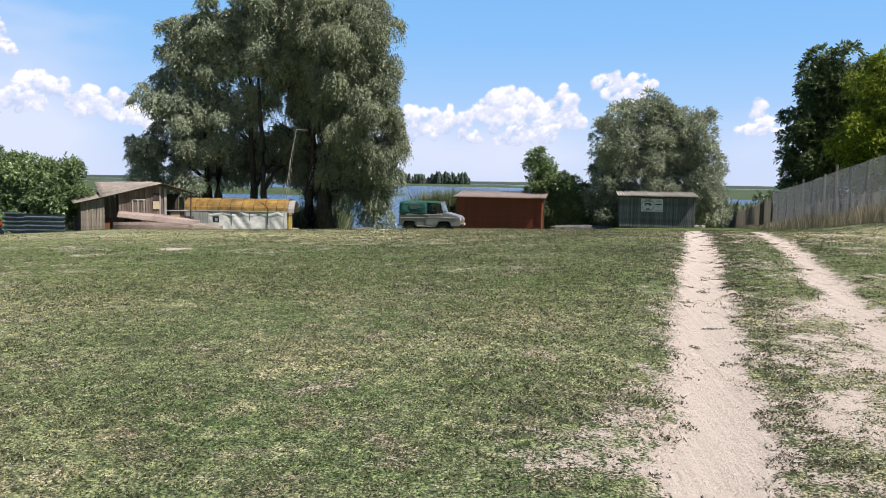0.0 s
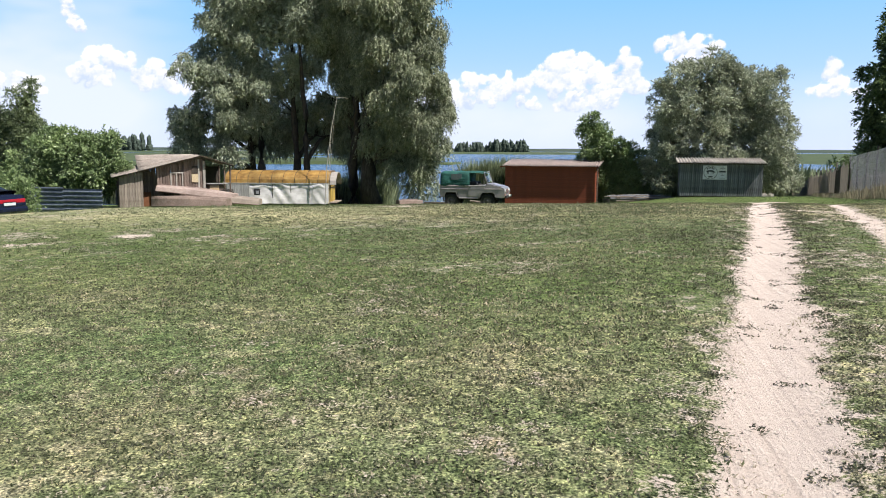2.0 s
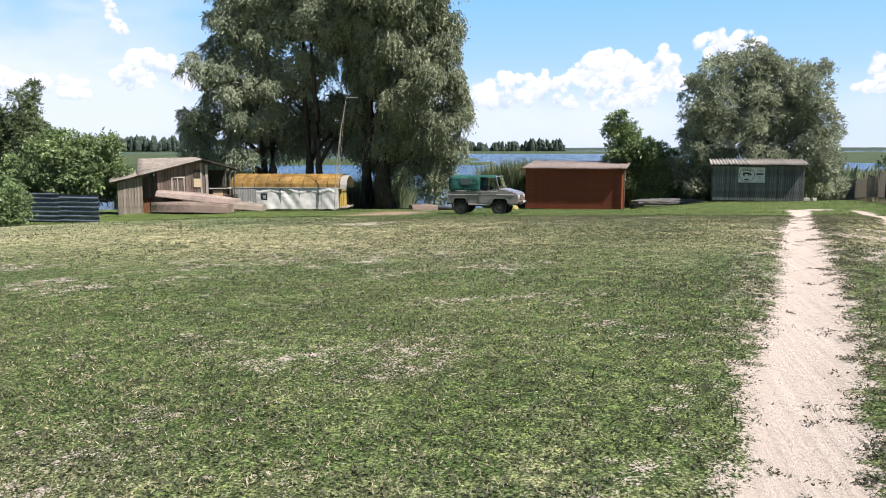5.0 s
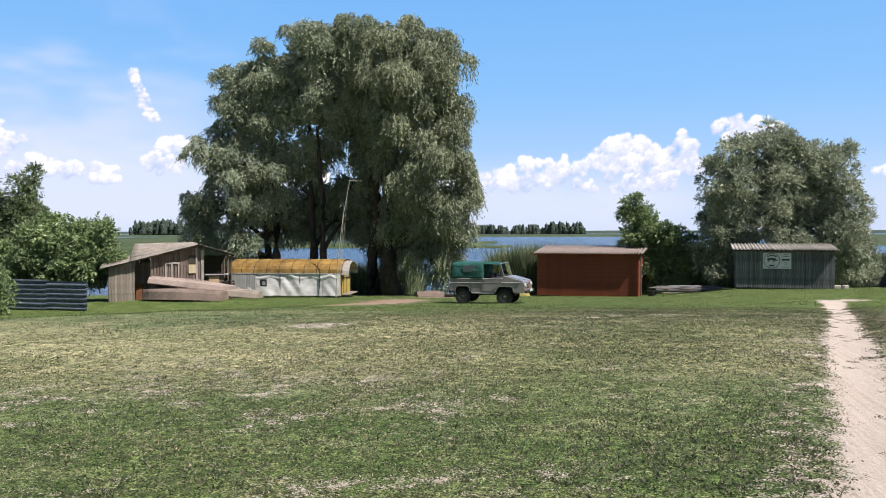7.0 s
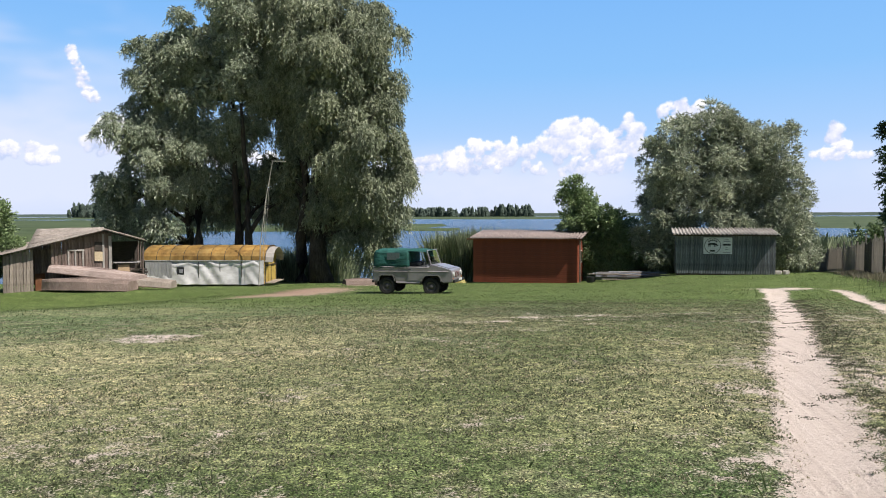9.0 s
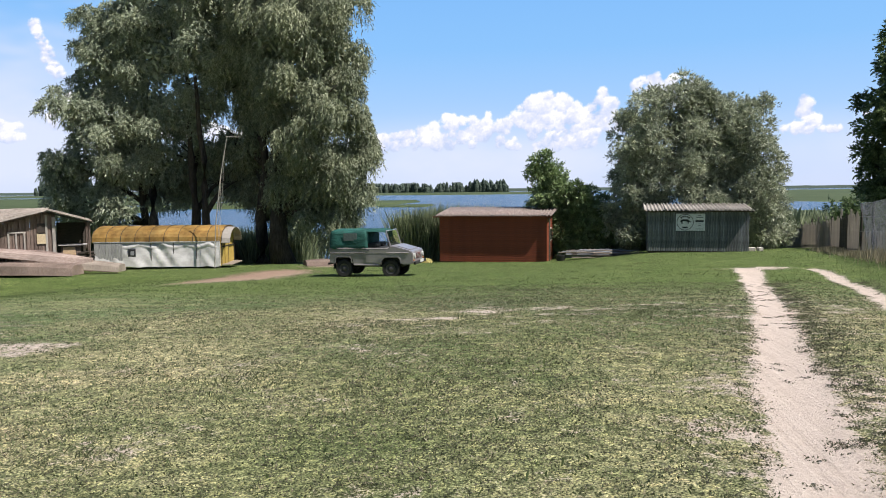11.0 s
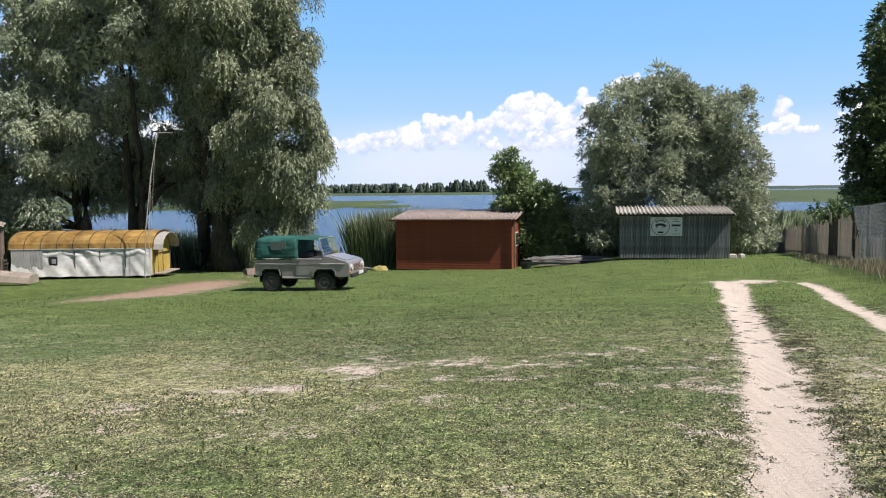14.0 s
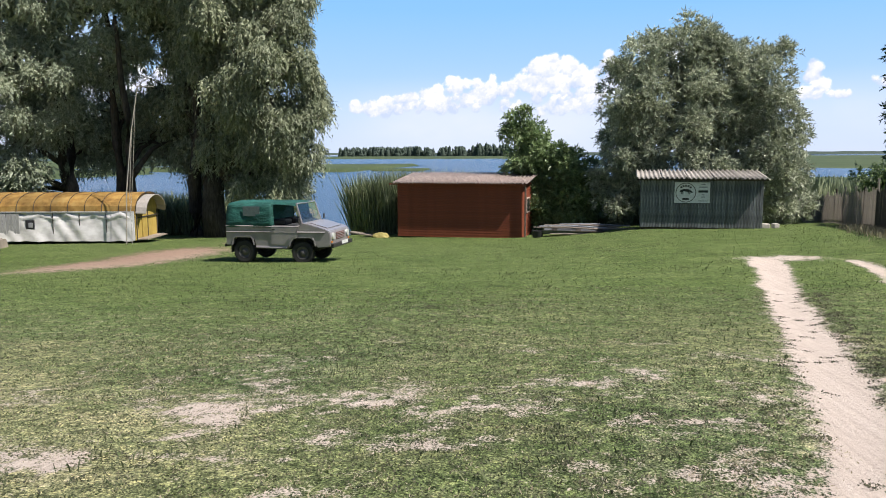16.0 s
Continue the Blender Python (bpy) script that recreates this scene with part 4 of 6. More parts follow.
# ---- the old plank shed ----
def plank_shed():
    rnd = random.Random(12)
    z0 = -1.62
    s = thing("plank_shed", "ramshackle shed of grey-brown planks with an open lean-to", "shed", (-22.75, 45.1, z0), 34.8)
    D = 4.4

    def roof_z(q):
        return 1.78 + (2.86 - 1.78) * q / 4.3 if q < 4.3 else 2.86 - (q - 4.3) * 0.30
    board_wall(s, (0, 0, 0), (1.25, 0, 0), 0.0, lambda q: roof_z(q) - 0.05, 0.14, M_PALE_BOARD, rnd)
    board_wall(s, (1.25, 0.65, 0), (2.0, 0.65, 0), 0.0, lambda q: 2.0, 0.14, M_OLD_BOARD, rnd)
    part("rust_panel", box((1.5, 0.60, 0.42), (0.42, 0.02, 0.84), 0.004), surface("rusty_panel", [(0.3, (0.22, 0.08, 0.03)), (0.7, (0.36, 0.16, 0.08))], 4), s)
    board_wall(s, (2.0, 0.05, 0), (4.65, 0.05, 0), 0.0, lambda q: roof_z(2.0 + q) - 0.06, 0.15, M_OLD_BOARD, rnd)
    board_wall(s, (0, D, 0), (0, 0.03, 0), 0.0, lambda q: 1.72 + 0.25 * (D - q) / D, 0.16, M_OLD_BOARD, rnd)
    board_wall(s, (4.65, 0.1, 0), (4.65, D, 0), 0.0, lambda q: 2.7, 0.17, M_OLD_BOARD, rnd)
    board_wall(s, (4.65, D, 0), (0, D, 0), 0.0, lambda q: roof_z(4.65 - q) - 0.05, 0.3, M_OLD_BOARD, rnd)
    # window with pale bars, small shuttered hatch
    fr = surface('pale_flaking_paint', [(0.3, (0.46, 0.41, 0.37)), (0.7, (0.70, 0.65, 0.60))], 9, (5, 5, 0.4), 0.8)
    for x in (2.75, 3.05, 3.38):
        put_board("window_bar", s, x, 0.0, 1.0, 0.07, 0.92, 0.03, fr)
    part("window_frame", box((3.07, -0.004, 1.94), (0.74, 0.03, 0.07), 0.004), fr, s)
    part("hatch", box((4.08, 0.02, 2.12), (0.36, 0.03, 0.42), 0.004), M_DARKWOOD, s)
    part("hatch_board", box((4.08, 0.0, 1.62), (0.40, 0.03, 0.46), 0.004), plain("pale_yellow_board", (0.62, 0.5, 0.33), 0.8), s)
    put_board("corner_board", s, 4.58, 0.0, 0.1, 0.14, 2.5, 0.03, fr)
    put_board("corner_board", s, 4.28, 0.0, 0.5, 0.09, 2.2, 0.03, fr)
    # roof: a wide slope falling to the front corner, a low strip over the pale boards, and the lean-to slope
    def patch(name, c00, c10, c11, c01, n, waves, amp):
        """One strip after another between four corners, each wavy across."""
        for k in range(n):
            b = bmesh.new()
            grid, under = [], []
            m = waves * 6
            for i2 in range(9):
                u = i2 / 8
                row, low = [], []
                for q in range(m + 1):
                    v = (k + q / m * 1.04) / n
                    p = Vector(c00).lerp(Vector(c10), u).lerp(Vector(c01).lerp(Vector(c11), u), v)
                    z = p.z + amp * math.sin(2 * math.pi * waves * q / m) + 0.012 * (k % 2) + 0.02 * noise.noise((u * 3, v * 4, 1.0))
                    row.append(b.verts.new((p.x, p.y, z + 0.012)))
                    low.append(b.verts.new((p.x, p.y, z)))
                grid.append(row)
                under.append(low)
            for i2 in range(8):
                for q in range(m):
                    b.faces.new((grid[i2][q], grid[i2 + 1][q], grid[i2 + 1][q + 1], grid[i2][q + 1]))
                    b.faces.new((under[i2][q], under[i2][q + 1], under[i2 + 1][q + 1], under[i2 + 1][q]))
            for q in range(m):
                b.faces.new((grid[0][q], grid[0][q + 1], under[0][q + 1], under[0][q]))
                b.faces.new((grid[8][q], under[8][q], under[8][q + 1], grid[8][q + 1]))
            for i2 in range(8):
                b.faces.new((grid[i2][0], under[i2][0], under[i2 + 1][0], grid[i2 + 1][0]))
                b.faces.new((grid[i2][m], grid[i2 + 1][m], under[i2 + 1][m], under[i2][m]))
            bmesh.ops.recalc_face_normals(b, faces=b.faces)
            part(name, b, M_ROOF_OLD, s, "", True)
    patch("roof_sheet", (1.0, -0.38, 2.06), (4.36, -0.38, 2.92), (4.4, D + 0.3, 2.96), (1.2, D + 0.3, 2.90), 5, 5, 0.014)
    patch("roof_sheet", (-0.38, -0.34, 1.72), (1.22, -0.34, 2.10), (1.22, 2.6, 2.34), (-0.38, 2.6, 1.98), 2, 6, 0.016)
    for k in range(3):
        w = (D + 0.5) / 3
        ob = sheet_at("roof_sheet", s, corrugated(w + 0.04, 2.0, 0.18, 0.018, 0.01), M_ROOF_OLD, Matrix())
        ob.matrix_local = pose(4.30, -0.35 + (k + 1) * w, 2.93 + 0.01 * (k % 2), 0, 0, 0) @ pose(0, 0, 0, 0, 16.7, 0) @ pose(0, 0, 0, 0, 0, -90)
    b = bmesh.new()
    tube(b, [(1.0, -0.3, 2.02), (4.3, -0.3, 2.87)], [0.035] * 2, 5)
    part("barge_board", b, M_OLD_BOARD, s)
    part("barge_board", tube(bmesh.new(), [(4.3, -0.3, 2.86), (6.2, -0.3, 2.30)], [0.03] * 2, 5), M_DARKWOOD, s)
    for x, y in ((6.05, 0.1), (6.05, 2.0), (6.05, 4.0)):
        part("lean_to_post", tube(bmesh.new(), [(x, y, 0), (x + 0.02, y, 2.3)], [0.05, 0.045], 7), M_OLD_BOARD, s)
    part("lean_to_back", box((5.4, D - 0.1, 1.1), (1.4, 0.04, 2.2), 0.004), M_DARKWOOD, s)
    # cupboard under the lean-to
    c = thing("plywood_cupboard", "pale plywood cupboard under the lean-to roof", "cupboard", (0, 0, 0))
    c.matrix_world = pose(-22.75, 45.1, z0, 0, 0, 34.8) @ pose(4.85, 0.3, 0)
    part("body", box((0.42, 0.4, 0.62), (0.84, 0.7, 1.24), 0.01), M_OLD_BOARD, c)
    part("door", box((0.34, 0.035, 0.75), (0.52, 0.03, 0.85), 0.005), plain("pale_plywood", (0.55, 0.38, 0.24), 0.7), c)
    part("top", box((0.5, 0.35, 1.28), (1.25, 0.9, 0.04), 0.005), plain("grey_top", (0.45, 0.42, 0.42), 0.7), c)
    b = bmesh.new()
    for k in range(7):
        add_box(b, (1.15 + 0.02 * (k % 3), 0.35, 0.08 + 0.13 * k), (0.7, 0.6, 0.07), 0.006, pose(0, 0, 0, 0, 0, rnd.uniform(-3, 3)))
    st = part("plank_stack", b, M_DARKWOOD)
    st.matrix_world = pose(-22.75, 45.1, z0, 0, 0, 34.8) @ pose(4.75, 0.25, 0.03)
    tagged(st, "stack of dark old planks under the lean-to", "planks")


plank_shed()


# ---- boats by the shed ----
def hull(length, beam, depth, flat=0.6):
    """An upturned boat, keel up, stern at x=0, gunwale at z=0."""
    secs = []
    for k in range(11):
        u = k / 10
        half = beam / 2 * (1 - max(0, (u - 0.45) / 0.55) ** 2.2 * 0.92) * (0.88 + 0.12 * min(1, u * 5))
        d = depth * (0.9 + 0.1 * math.sin(math.pi * u)) * (1 - 0.25 * u ** 3)
        sheer = -0.16 * u ** 2
        x = length * u
        secs.append([(x, -half, sheer), (x, -half * (0.85 * flat + 0.3), d * 0.72), (x, -half * flat, d), (x, 0, d + 0.015), (x, half * flat, d), (x, half * (0.85 * flat + 0.3), d * 0.72), (x, half, sheer)])
    return loft(secs)


def boats():
    gz = float(ground_z(-19, 46))
    for (name, label, m, p, args) in (
            ("upturned_boat", "upturned flat-bottomed boat with faded pink planks", M_PINKBOARD, pose(-21.0, 46.2, gz + 0.86, 0, 5.0, 8), (4.5, 1.15, 0.34)),
            ("old_rowing_boat", "weathered wooden boat lying keel up beneath another", M_OLD_BOARD, pose(-16.75, 46.0, gz + 0.05, 0, -2.0, 185), (4.4, 1.2, 0.48)),
            ("grey_punt", "weathered grey punt lying keel up on the grass", M_PALE_BOARD, pose(-15.4, 47.2, gz + 0.08, 0, -5, 188), (4.2, 1.0, 0.36))):
        b = thing(name, label, "boat")
        b.matrix_world = p
        part("hull", hull(*args), m, b)
        for sgn in (-1, 1):
            L, B, _ = args
            pts = [(L * u, sgn * (B / 2 * (1 - max(0, (u - 0.45) / 0.55) ** 2.2 * 0.92) * (0.88 + 0.12 * min(1, u * 5)) + 0.012), -0.16 * u ** 2 + 0.01) for u in (i / 10 for i in range(11))]
            part("rubbing_strake", tube(bmesh.new(), pts, [0.024] * 11, 5), M_OLD_BOARD, b)
        for k in (-0.2, 0.0, 0.2):
            part("bottom_batten", tube(bmesh.new(), [(0.1, k, args[2] * 0.93), (args[0] * 0.5, k, args[2] + 0.02), (args[0] * 0.8, k * 0.6, args[2] * 0.85)], [0.014] * 3, 5), m, b)
    d = thing("small_dinghy", "pale dinghy lying keel up on the sandy bank", "boat", (-8.6, 52.4, float(ground_z(-8.2, 52.4)) + 0.03), 35)
    part("hull", hull(1.7, 0.8, 0.27), M_OLD_BOARD, d)
    part("keel", tube(bmesh.new(), [(0.05, 0, 0.255), (0.85, 0, 0.29), (1.4, 0, 0.24)], [0.025] * 3, 5), M_OLD_BOARD, d)
    lg = part("driftwood_log", tube(bmesh.new(), [(0, 0, 0.09), (0.8, 0.1, 0.10), (1.7, 0.05, 0.13), (2.2, 0.2, 0.2)], [0.10, 0.09, 0.07, 0.03], 9), M_BARK, None, "", True)
    lg.location = (-7.0, 52.6, float(ground_z(-6.4, 52.6)))
    tagged(lg, "bare driftwood log lying on the sandy bank", "log")
    # aluminium punt between the two sheds
    x0, y0 = 4.4, 55.0
    gz = float(ground_z(5.8, 55.0))
    alu = plain("dull_aluminium", (0.15, 0.155, 0.17), 0.5, 0.3)
    b = thing("aluminium_punt", "low grey aluminium punt with oars laid across it", "boat", (x0, y0, gz + 0.02), -4)
    b.matrix_world = pose(x0, y0, gz + 0.04, 6, 0, -4) @ Matrix.Diagonal((1, 1, 0.62, 1))
    secs = []
    for k in range(9):
        u = k / 8
        half = 0.55 * (1 - max(0, (u - 0.5) / 0.5) ** 2 * 0.7)
        secs.append([(3.3 * u, -half, 0.32), (3.3 * u, -half * 0.8, 0.03 + 0.2 * u ** 4), (3.3 * u, half * 0.8, 0.03 + 0.2 * u ** 4), (3.3 * u, half, 0.32), (3.3 * u, half - 0.04, 0.31), (3.3 * u, half * 0.75, 0.09 + 0.18 * u ** 4), (3.3 * u, -half * 0.75, 0.09 + 0.18 * u ** 4), (3.3 * u, -half + 0.04, 0.31)])
    part("hull", loft(secs), alu, b)
    for x in (0.5, 1.5, 2.4):
        part("thwart", box((x, 0, 0.28), (0.22, 0.9, 0.03), 0.004), M_DARKWOOD, b)
    for y in (-0.2, 0.15):
        o = thing("oar", "thin wooden oar lying across the punt", "oar", (x0 + 0.2, y0 + y, gz + 0.25), -3 + 8 * y, group="oars")
        t = tube(bmesh.new(), [(0, 0, 0), (2.4, 0, 0.02)], [0.02, 0.018], 6)
        add_box(t, (2.65, 0, 0.02), (0.5, 0.12, 0.02), 0.005)
        part("oar_shaft", t, M_PALE_BOARD, o)
    rnd = random.Random(17)
    tin = plain("dull_blue_grey_tube", (0.30, 0.32, 0.37), 0.45, 0.3)
    for k in range(6):
        q = thing("metal_pole", "thin blue-grey metal pole lying over the punt", "pole", (x0 - 0.4 + 0.22 * k, y0 - 0.55 + 0.16 * k, gz + 0.30 + 0.035 * (k % 3)), rnd.uniform(-7, 5), group="poles over the punt")
        part("pole_tube", tube(bmesh.new(), [(0, 0, 0.0), (1.4, 0, 0.03), (2.6 + 0.2 * (k % 3), 0, -0.06)], [0.028] * 3, 7), tin if k % 2 else M_PALE_BOARD, q)
    for k in range(3):
        q = part("loose_plank", box((0.9, 0, 0.03), (1.8, 0.16, 0.035), 0.004), M_PALE_BOARD if k != 1 else M_DARKWOOD)
        px, py = x0 + 0.3 + 0.9 * k, y0 - 0.95 + 0.12 * k
        q.matrix_world = pose(px, py, float(ground_z(px + 0.9, py)) + 0.02, 0, 0, (6, -4, 10)[k])
        tagged(q, "weathered plank lying on the grass beside the punt", "plank", group="planks by the punt")
    gz = float(ground_z(4.15, 54.6))
    bk = bmesh.new()
    tube(bk, [(0, 0, 0), (0, 0, 0.28), (0, 0, 0.30), (0, 0, 0.1)], [0.20, 0.26, 0.22, 0.16], 18)
    pt = part("rubber_bucket", bk, plain("black_bucket", (0.02, 0.02, 0.022), 0.6))
    pt.location = (4.15, 54.6, gz)
    tagged(pt, "black rubber bucket standing beside the red shed", "bucket")
    # bundled yellow cloth and pale boards left of the red shed
    b = bmesh.new()
    bmesh.ops.create_icosphere(b, subdivisions=3, radius=0.5)
    for v in b.verts:
        n = noise.noise(v.co * 3.1) * 0.22 + noise.noise(v.co * 7) * 0.1
        v.co = Vector((v.co.x * 0.85, v.co.y * 0.5, max(0, v.co.z) * 0.5)) * (1 + n)
    c = part("crumpled_cloth", b, surface("yellow_cloth", [(0.3, (0.42, 0.34, 0.10)), (0.7, (0.62, 0.52, 0.20))], 5, None, 0.8, 0, 0.5, 0.03))
    c.location = (-3.05, 56.1, float(ground_z(-3.05, 56.1)))
    tagged(c, "crumpled yellow cloth heap beside the red shed", "cloth")
    pl = part("pale_board_pile", box((0, 0, 0.12), (1.5, 0.5, 0.06), 0.01, pose(0, 0, 0, 0, 7, 0)), M_PALE_BOARD)
    pl.location = (-3.9, 56.6, float(ground_z(-3.9, 56.6)) + 0.02)
    tagged(pl, "pale grey board lying on the shore", "board")


boats()
for k, (x, y, w) in enumerate(((13.05, 53.1, 0.30), (13.4, 53.0, 0.22))):
    bl = part("concrete_block", box((0, 0, 0.09), (w, 0.25, 0.18), 0.02), plain("pale_concrete", (0.55, 0.50, 0.47), 0.9, bump=0.4))
    bl.matrix_world = pose(x, y, float(ground_z(x, y)), 0, 0, 15 * k)
    tagged(bl, "pale concrete block lying beside the grey shed", "block")


# ---- metal fence on the far side ----
def metal_fence():
    f = thing("sheet_metal_fence", "low fence of blue-grey corrugated steel sheets", "fence", (-22.6, 43.3, float(ground_z(-22.6, 43.3))), 176.5)
    z = 0.0
    for k in range(4):
        x0, w, hh = 2.35 * k, 2.4, 1.38 if k % 2 == 0 else 1.48
        n = 40
        b = bmesh.new()
        rows = []
        for i in range(n + 1):
            zz = hh * i / n
            y = 0.055 * max(-1, min(1, 1.5 * math.sin(2 * math.pi * zz / 0.23)))
            rows.append([b.verts.new((x0, y, zz)), b.verts.new((x0 + w, y, zz)), b.verts.new((x0 + w, y + 0.006, zz)), b.verts.new((x0, y + 0.006, zz))])
        for r0, r1 in zip(rows, rows[1:]):
            for i in range(4):
                b.faces.new((r0[i], r0[(i + 1) % 4], r1[(i + 1) % 4], r1[i]))
        ob = part("panel", b, M_STEEL, f)
        gzk = float(ground_z(-22.6 - x0 - 1.2, 43.4)) - f.location.z
        ob.location = (0, 0.012 * (k % 2), gzk + 0.04)
        part("post", tube(bmesh.new(), [(x0 + 0.1, -0.08, gzk - 0.1), (x0 + 0.1, -0.08, gzk + hh)], [0.03] * 2, 7), M_DARKWOOD, f)


metal_fence()


# ---- long slat fence along the road ----
def slat_fence():
    rnd = random.Random(21)
    f = thing("slat_fence", "long fence of grey wire netting and silvered slats on posts", "fence")
    posts = np.arange(14.0, 73, 1.9)
    for y in posts:
        x = fence_x(y)
        hh = 2.0 - 0.60 * float(step(y, 38, 58))
        b = tube(bmesh.new(), [(x, y, float(ground_z(x, y)) - 0.1), (x + rnd.uniform(-0.04, 0.04), y, float(ground_z(x, y)) + hh + rnd.uniform(0.0, 0.22))], [0.045, 0.038], 6)
        part("post", b, M_FENCE if rnd.random() < 0.6 else M_DARKWOOD, f)
    ang = math.degrees(math.atan2(1, 0.162))
    joined = []
    for y in np.arange(14.0, 72.0, 0.115):
        x = fence_x(y) - 0.05
        solid = y > 46.5
        hh = (1.85 - 0.55 * float(step(y, 38, 58)) if solid else 0.85 + 0.35 * float(fbm(y, 0, 3.0, 51))) + rnd.uniform(-0.14, 0.08)
        hh = round(hh / 0.05) * 0.05
        z = float(ground_z(x, y)) - 0.02
        w = rnd.choice((0.07, 0.085, 0.10))
        material = M_DARKWOOD if 48.6 < y < 50.2 else M_FENCE
        if not solid and rnd.random() < 0.35:
            continue
        if 25 < y < 58:
            put_board("slat", f, x + (0 if solid else 0.12), y, z, w, hh, 0.014, material, ang, rnd.uniform(-1.5, 1.5))
        else:
            joined.append((x + (0 if solid else 0.12), y, z, w, hh))
    # slats of the near and far ends, joined in one mesh
    b = bmesh.new()
    for x, y, z, w, hh in joined:
        add_box(b, (0, 0, hh / 2), (w, 0.014, hh), 0, pose(x, y, z, 0, 0, ang))
    tagged(part("slat_backing", b, M_FENCE, f), kind="stuff")
    # wire netting on the posts of the near stretch
    b = bmesh.new()
    high = 1.92
    for y in np.arange(14.0, 46.4, 0.075):
        for sgn in (1, -1):
            ya, yb = y, y + sgn * high
            if not 14.0 <= yb <= 46.5:
                continue
            ends = [(fence_x(q) - 0.06, q, float(ground_z(fence_x(q), q)) + zz) for q, zz in ((ya, 0.05), (yb, 0.05 + high))]
            tube(b, ends, [0.0032] * 2, 3, False)
    tagged(part("wire_netting", b, M_WIRE, f, "grey diamond wire netting"), kind="stuff")
    near = posts[posts < 47]
    for zz in (0.9, 1.45, 1.95):
        pts = [(fence_x(y) - 0.06, y, float(ground_z(fence_x(y), y)) + zz) for y in near]
        part("tension_wire", tube(bmesh.new(), pts, [0.006] * len(pts), 4), M_WIRE, f)
    for zz in (0.3,):
        pts = [(fence_x(y) + 0.02, y, float(ground_z(fence_x(y), y)) + zz * (1 - 0.3 * float(step(y, 38, 58)))) for y in posts if y > 46]
        part("rail", tube(bmesh.new(), pts, [0.03] * len(pts), 5), M_FENCE, f)


slat_fence()


# ---- trees ----
def unit(v):
    return v / np.maximum(np.linalg.norm(v, axis=-1, keepdims=True), 1e-9)


def gap_noise(p, size):
    q = p / size
    return (np.sin(q[:, 0] * 2.1 + 1.3 * np.sin(q[:, 1] * 1.7)) * np.sin(q[:, 1] * 2.3 + 1.1 * np.sin(q[:, 2] * 1.9)) * np.sin(q[:, 2] * 2.0 + 1.2 * np.sin(q[:, 0] * 1.5)))


def leaves_in(lobes, sprays, per, strand, leaf, width, droop, rng, shell=0.45, clump=0.4, clump_of=30):
    """Leaf outlines (three corners each) on hanging strands that spring from leafy clumps round the lobes of a crown."""
    size = np.array([(a[3] * a[4] * a[5]) ** (2 / 3) for a in lobes])
    out = []

    def leaf_at(base, ld, L, w, n):
        side = unit(np.cross(ld, rng.normal(size=(n, 3)))) * w
        out.append(np.stack([base + side, base + ld * L, base - side], 1))
    for (cx, cy, cz, rx, ry, rz), share in zip(lobes, size / size.sum()):
        centre, radii = np.array([cx, cy, cz]), np.array([rx, ry, rz])
        n = max(20, int(sprays * share))
        m = max(8, n // clump_of)
        d = unit(rng.normal(size=(m, 3)))
        lump = 1 + 0.16 * gap_noise(d * 3.0 + cx, 1.0)[:, None] + 0.10 * rng.normal(size=(m, 1))
        r = 1 - shell * rng.random((m, 1)) ** 1.4
        c = centre + d * np.maximum(radii - 0.45 * clump, 0.2) * r * lump
        which = rng.integers(0, m, n)
        cr = clump * (0.6 + 0.8 * rng.random((m, 1)))
        d = unit(rng.normal(size=(n, 3)) + 0.5 * d[which] + np.array([0, 0, 0.45]))
        p = c[which] + d * cr[which] * (0.72 + 0.34 * rng.random((n, 1))) * np.array([1, 1, 0.85])
        ax = unit(d * (1 - droop) + np.array([0, 0, -1.0]) * droop + 0.25 * rng.normal(size=(n, 3)))
        ln = strand * (0.4 + 1.1 * rng.random((n, 1)))
        for k in range(per):
            s = (k + rng.random((n, 1))) / per
            bend = np.array([0, 0, -1.0]) * (s ** 2) * ln * droop * 0.6
            base = p + ax * ln * s * 0.8 + bend + 0.04 * strand * rng.normal(size=(n, 3))
            ld = unit(ax + 0.7 * rng.normal(size=(n, 3)) + np.array([0, 0, -0.8]) * droop)
            leaf_at(base, ld, leaf * (0.6 + 0.8 * rng.random((n, 1))), width * (0.6 + 0.8 * rng.random((n, 1))), n)
        # the dense inside of each clump and of the lobe: larger overlapping sprays
        q = m * 26
        which = rng.integers(0, m, q)
        base = c[which] + unit(rng.normal(size=(q, 3))) * cr[which] * (0.15 + 0.6 * rng.random((q, 1)))
        leaf_at(base, unit(rng.normal(size=(q, 3)) + np.array([0, 0, -0.6])), cr[which] * (0.35 + 0.25 * rng.random((q, 1))), cr[which] * (0.10 + 0.08 * rng.random((q, 1))), q)
        q = int(260 * (rx * ry * rz) ** (2 / 3)) + 60
        base = centre + unit(rng.normal(size=(q, 3))) * radii * (0.10 + 0.55 * rng.random((q, 1)))
        big = min(1.0, clump * 2.0)
        leaf_at(base, unit(rng.normal(size=(q, 3)) + np.array([0, 0, -1.0])), (0.30 + 0.25 * rng.random((q, 1))) * big, (0.06 + 0.06 * rng.random((q, 1))) * big, q)
    return np.concatenate(out).reshape(-1, 3)


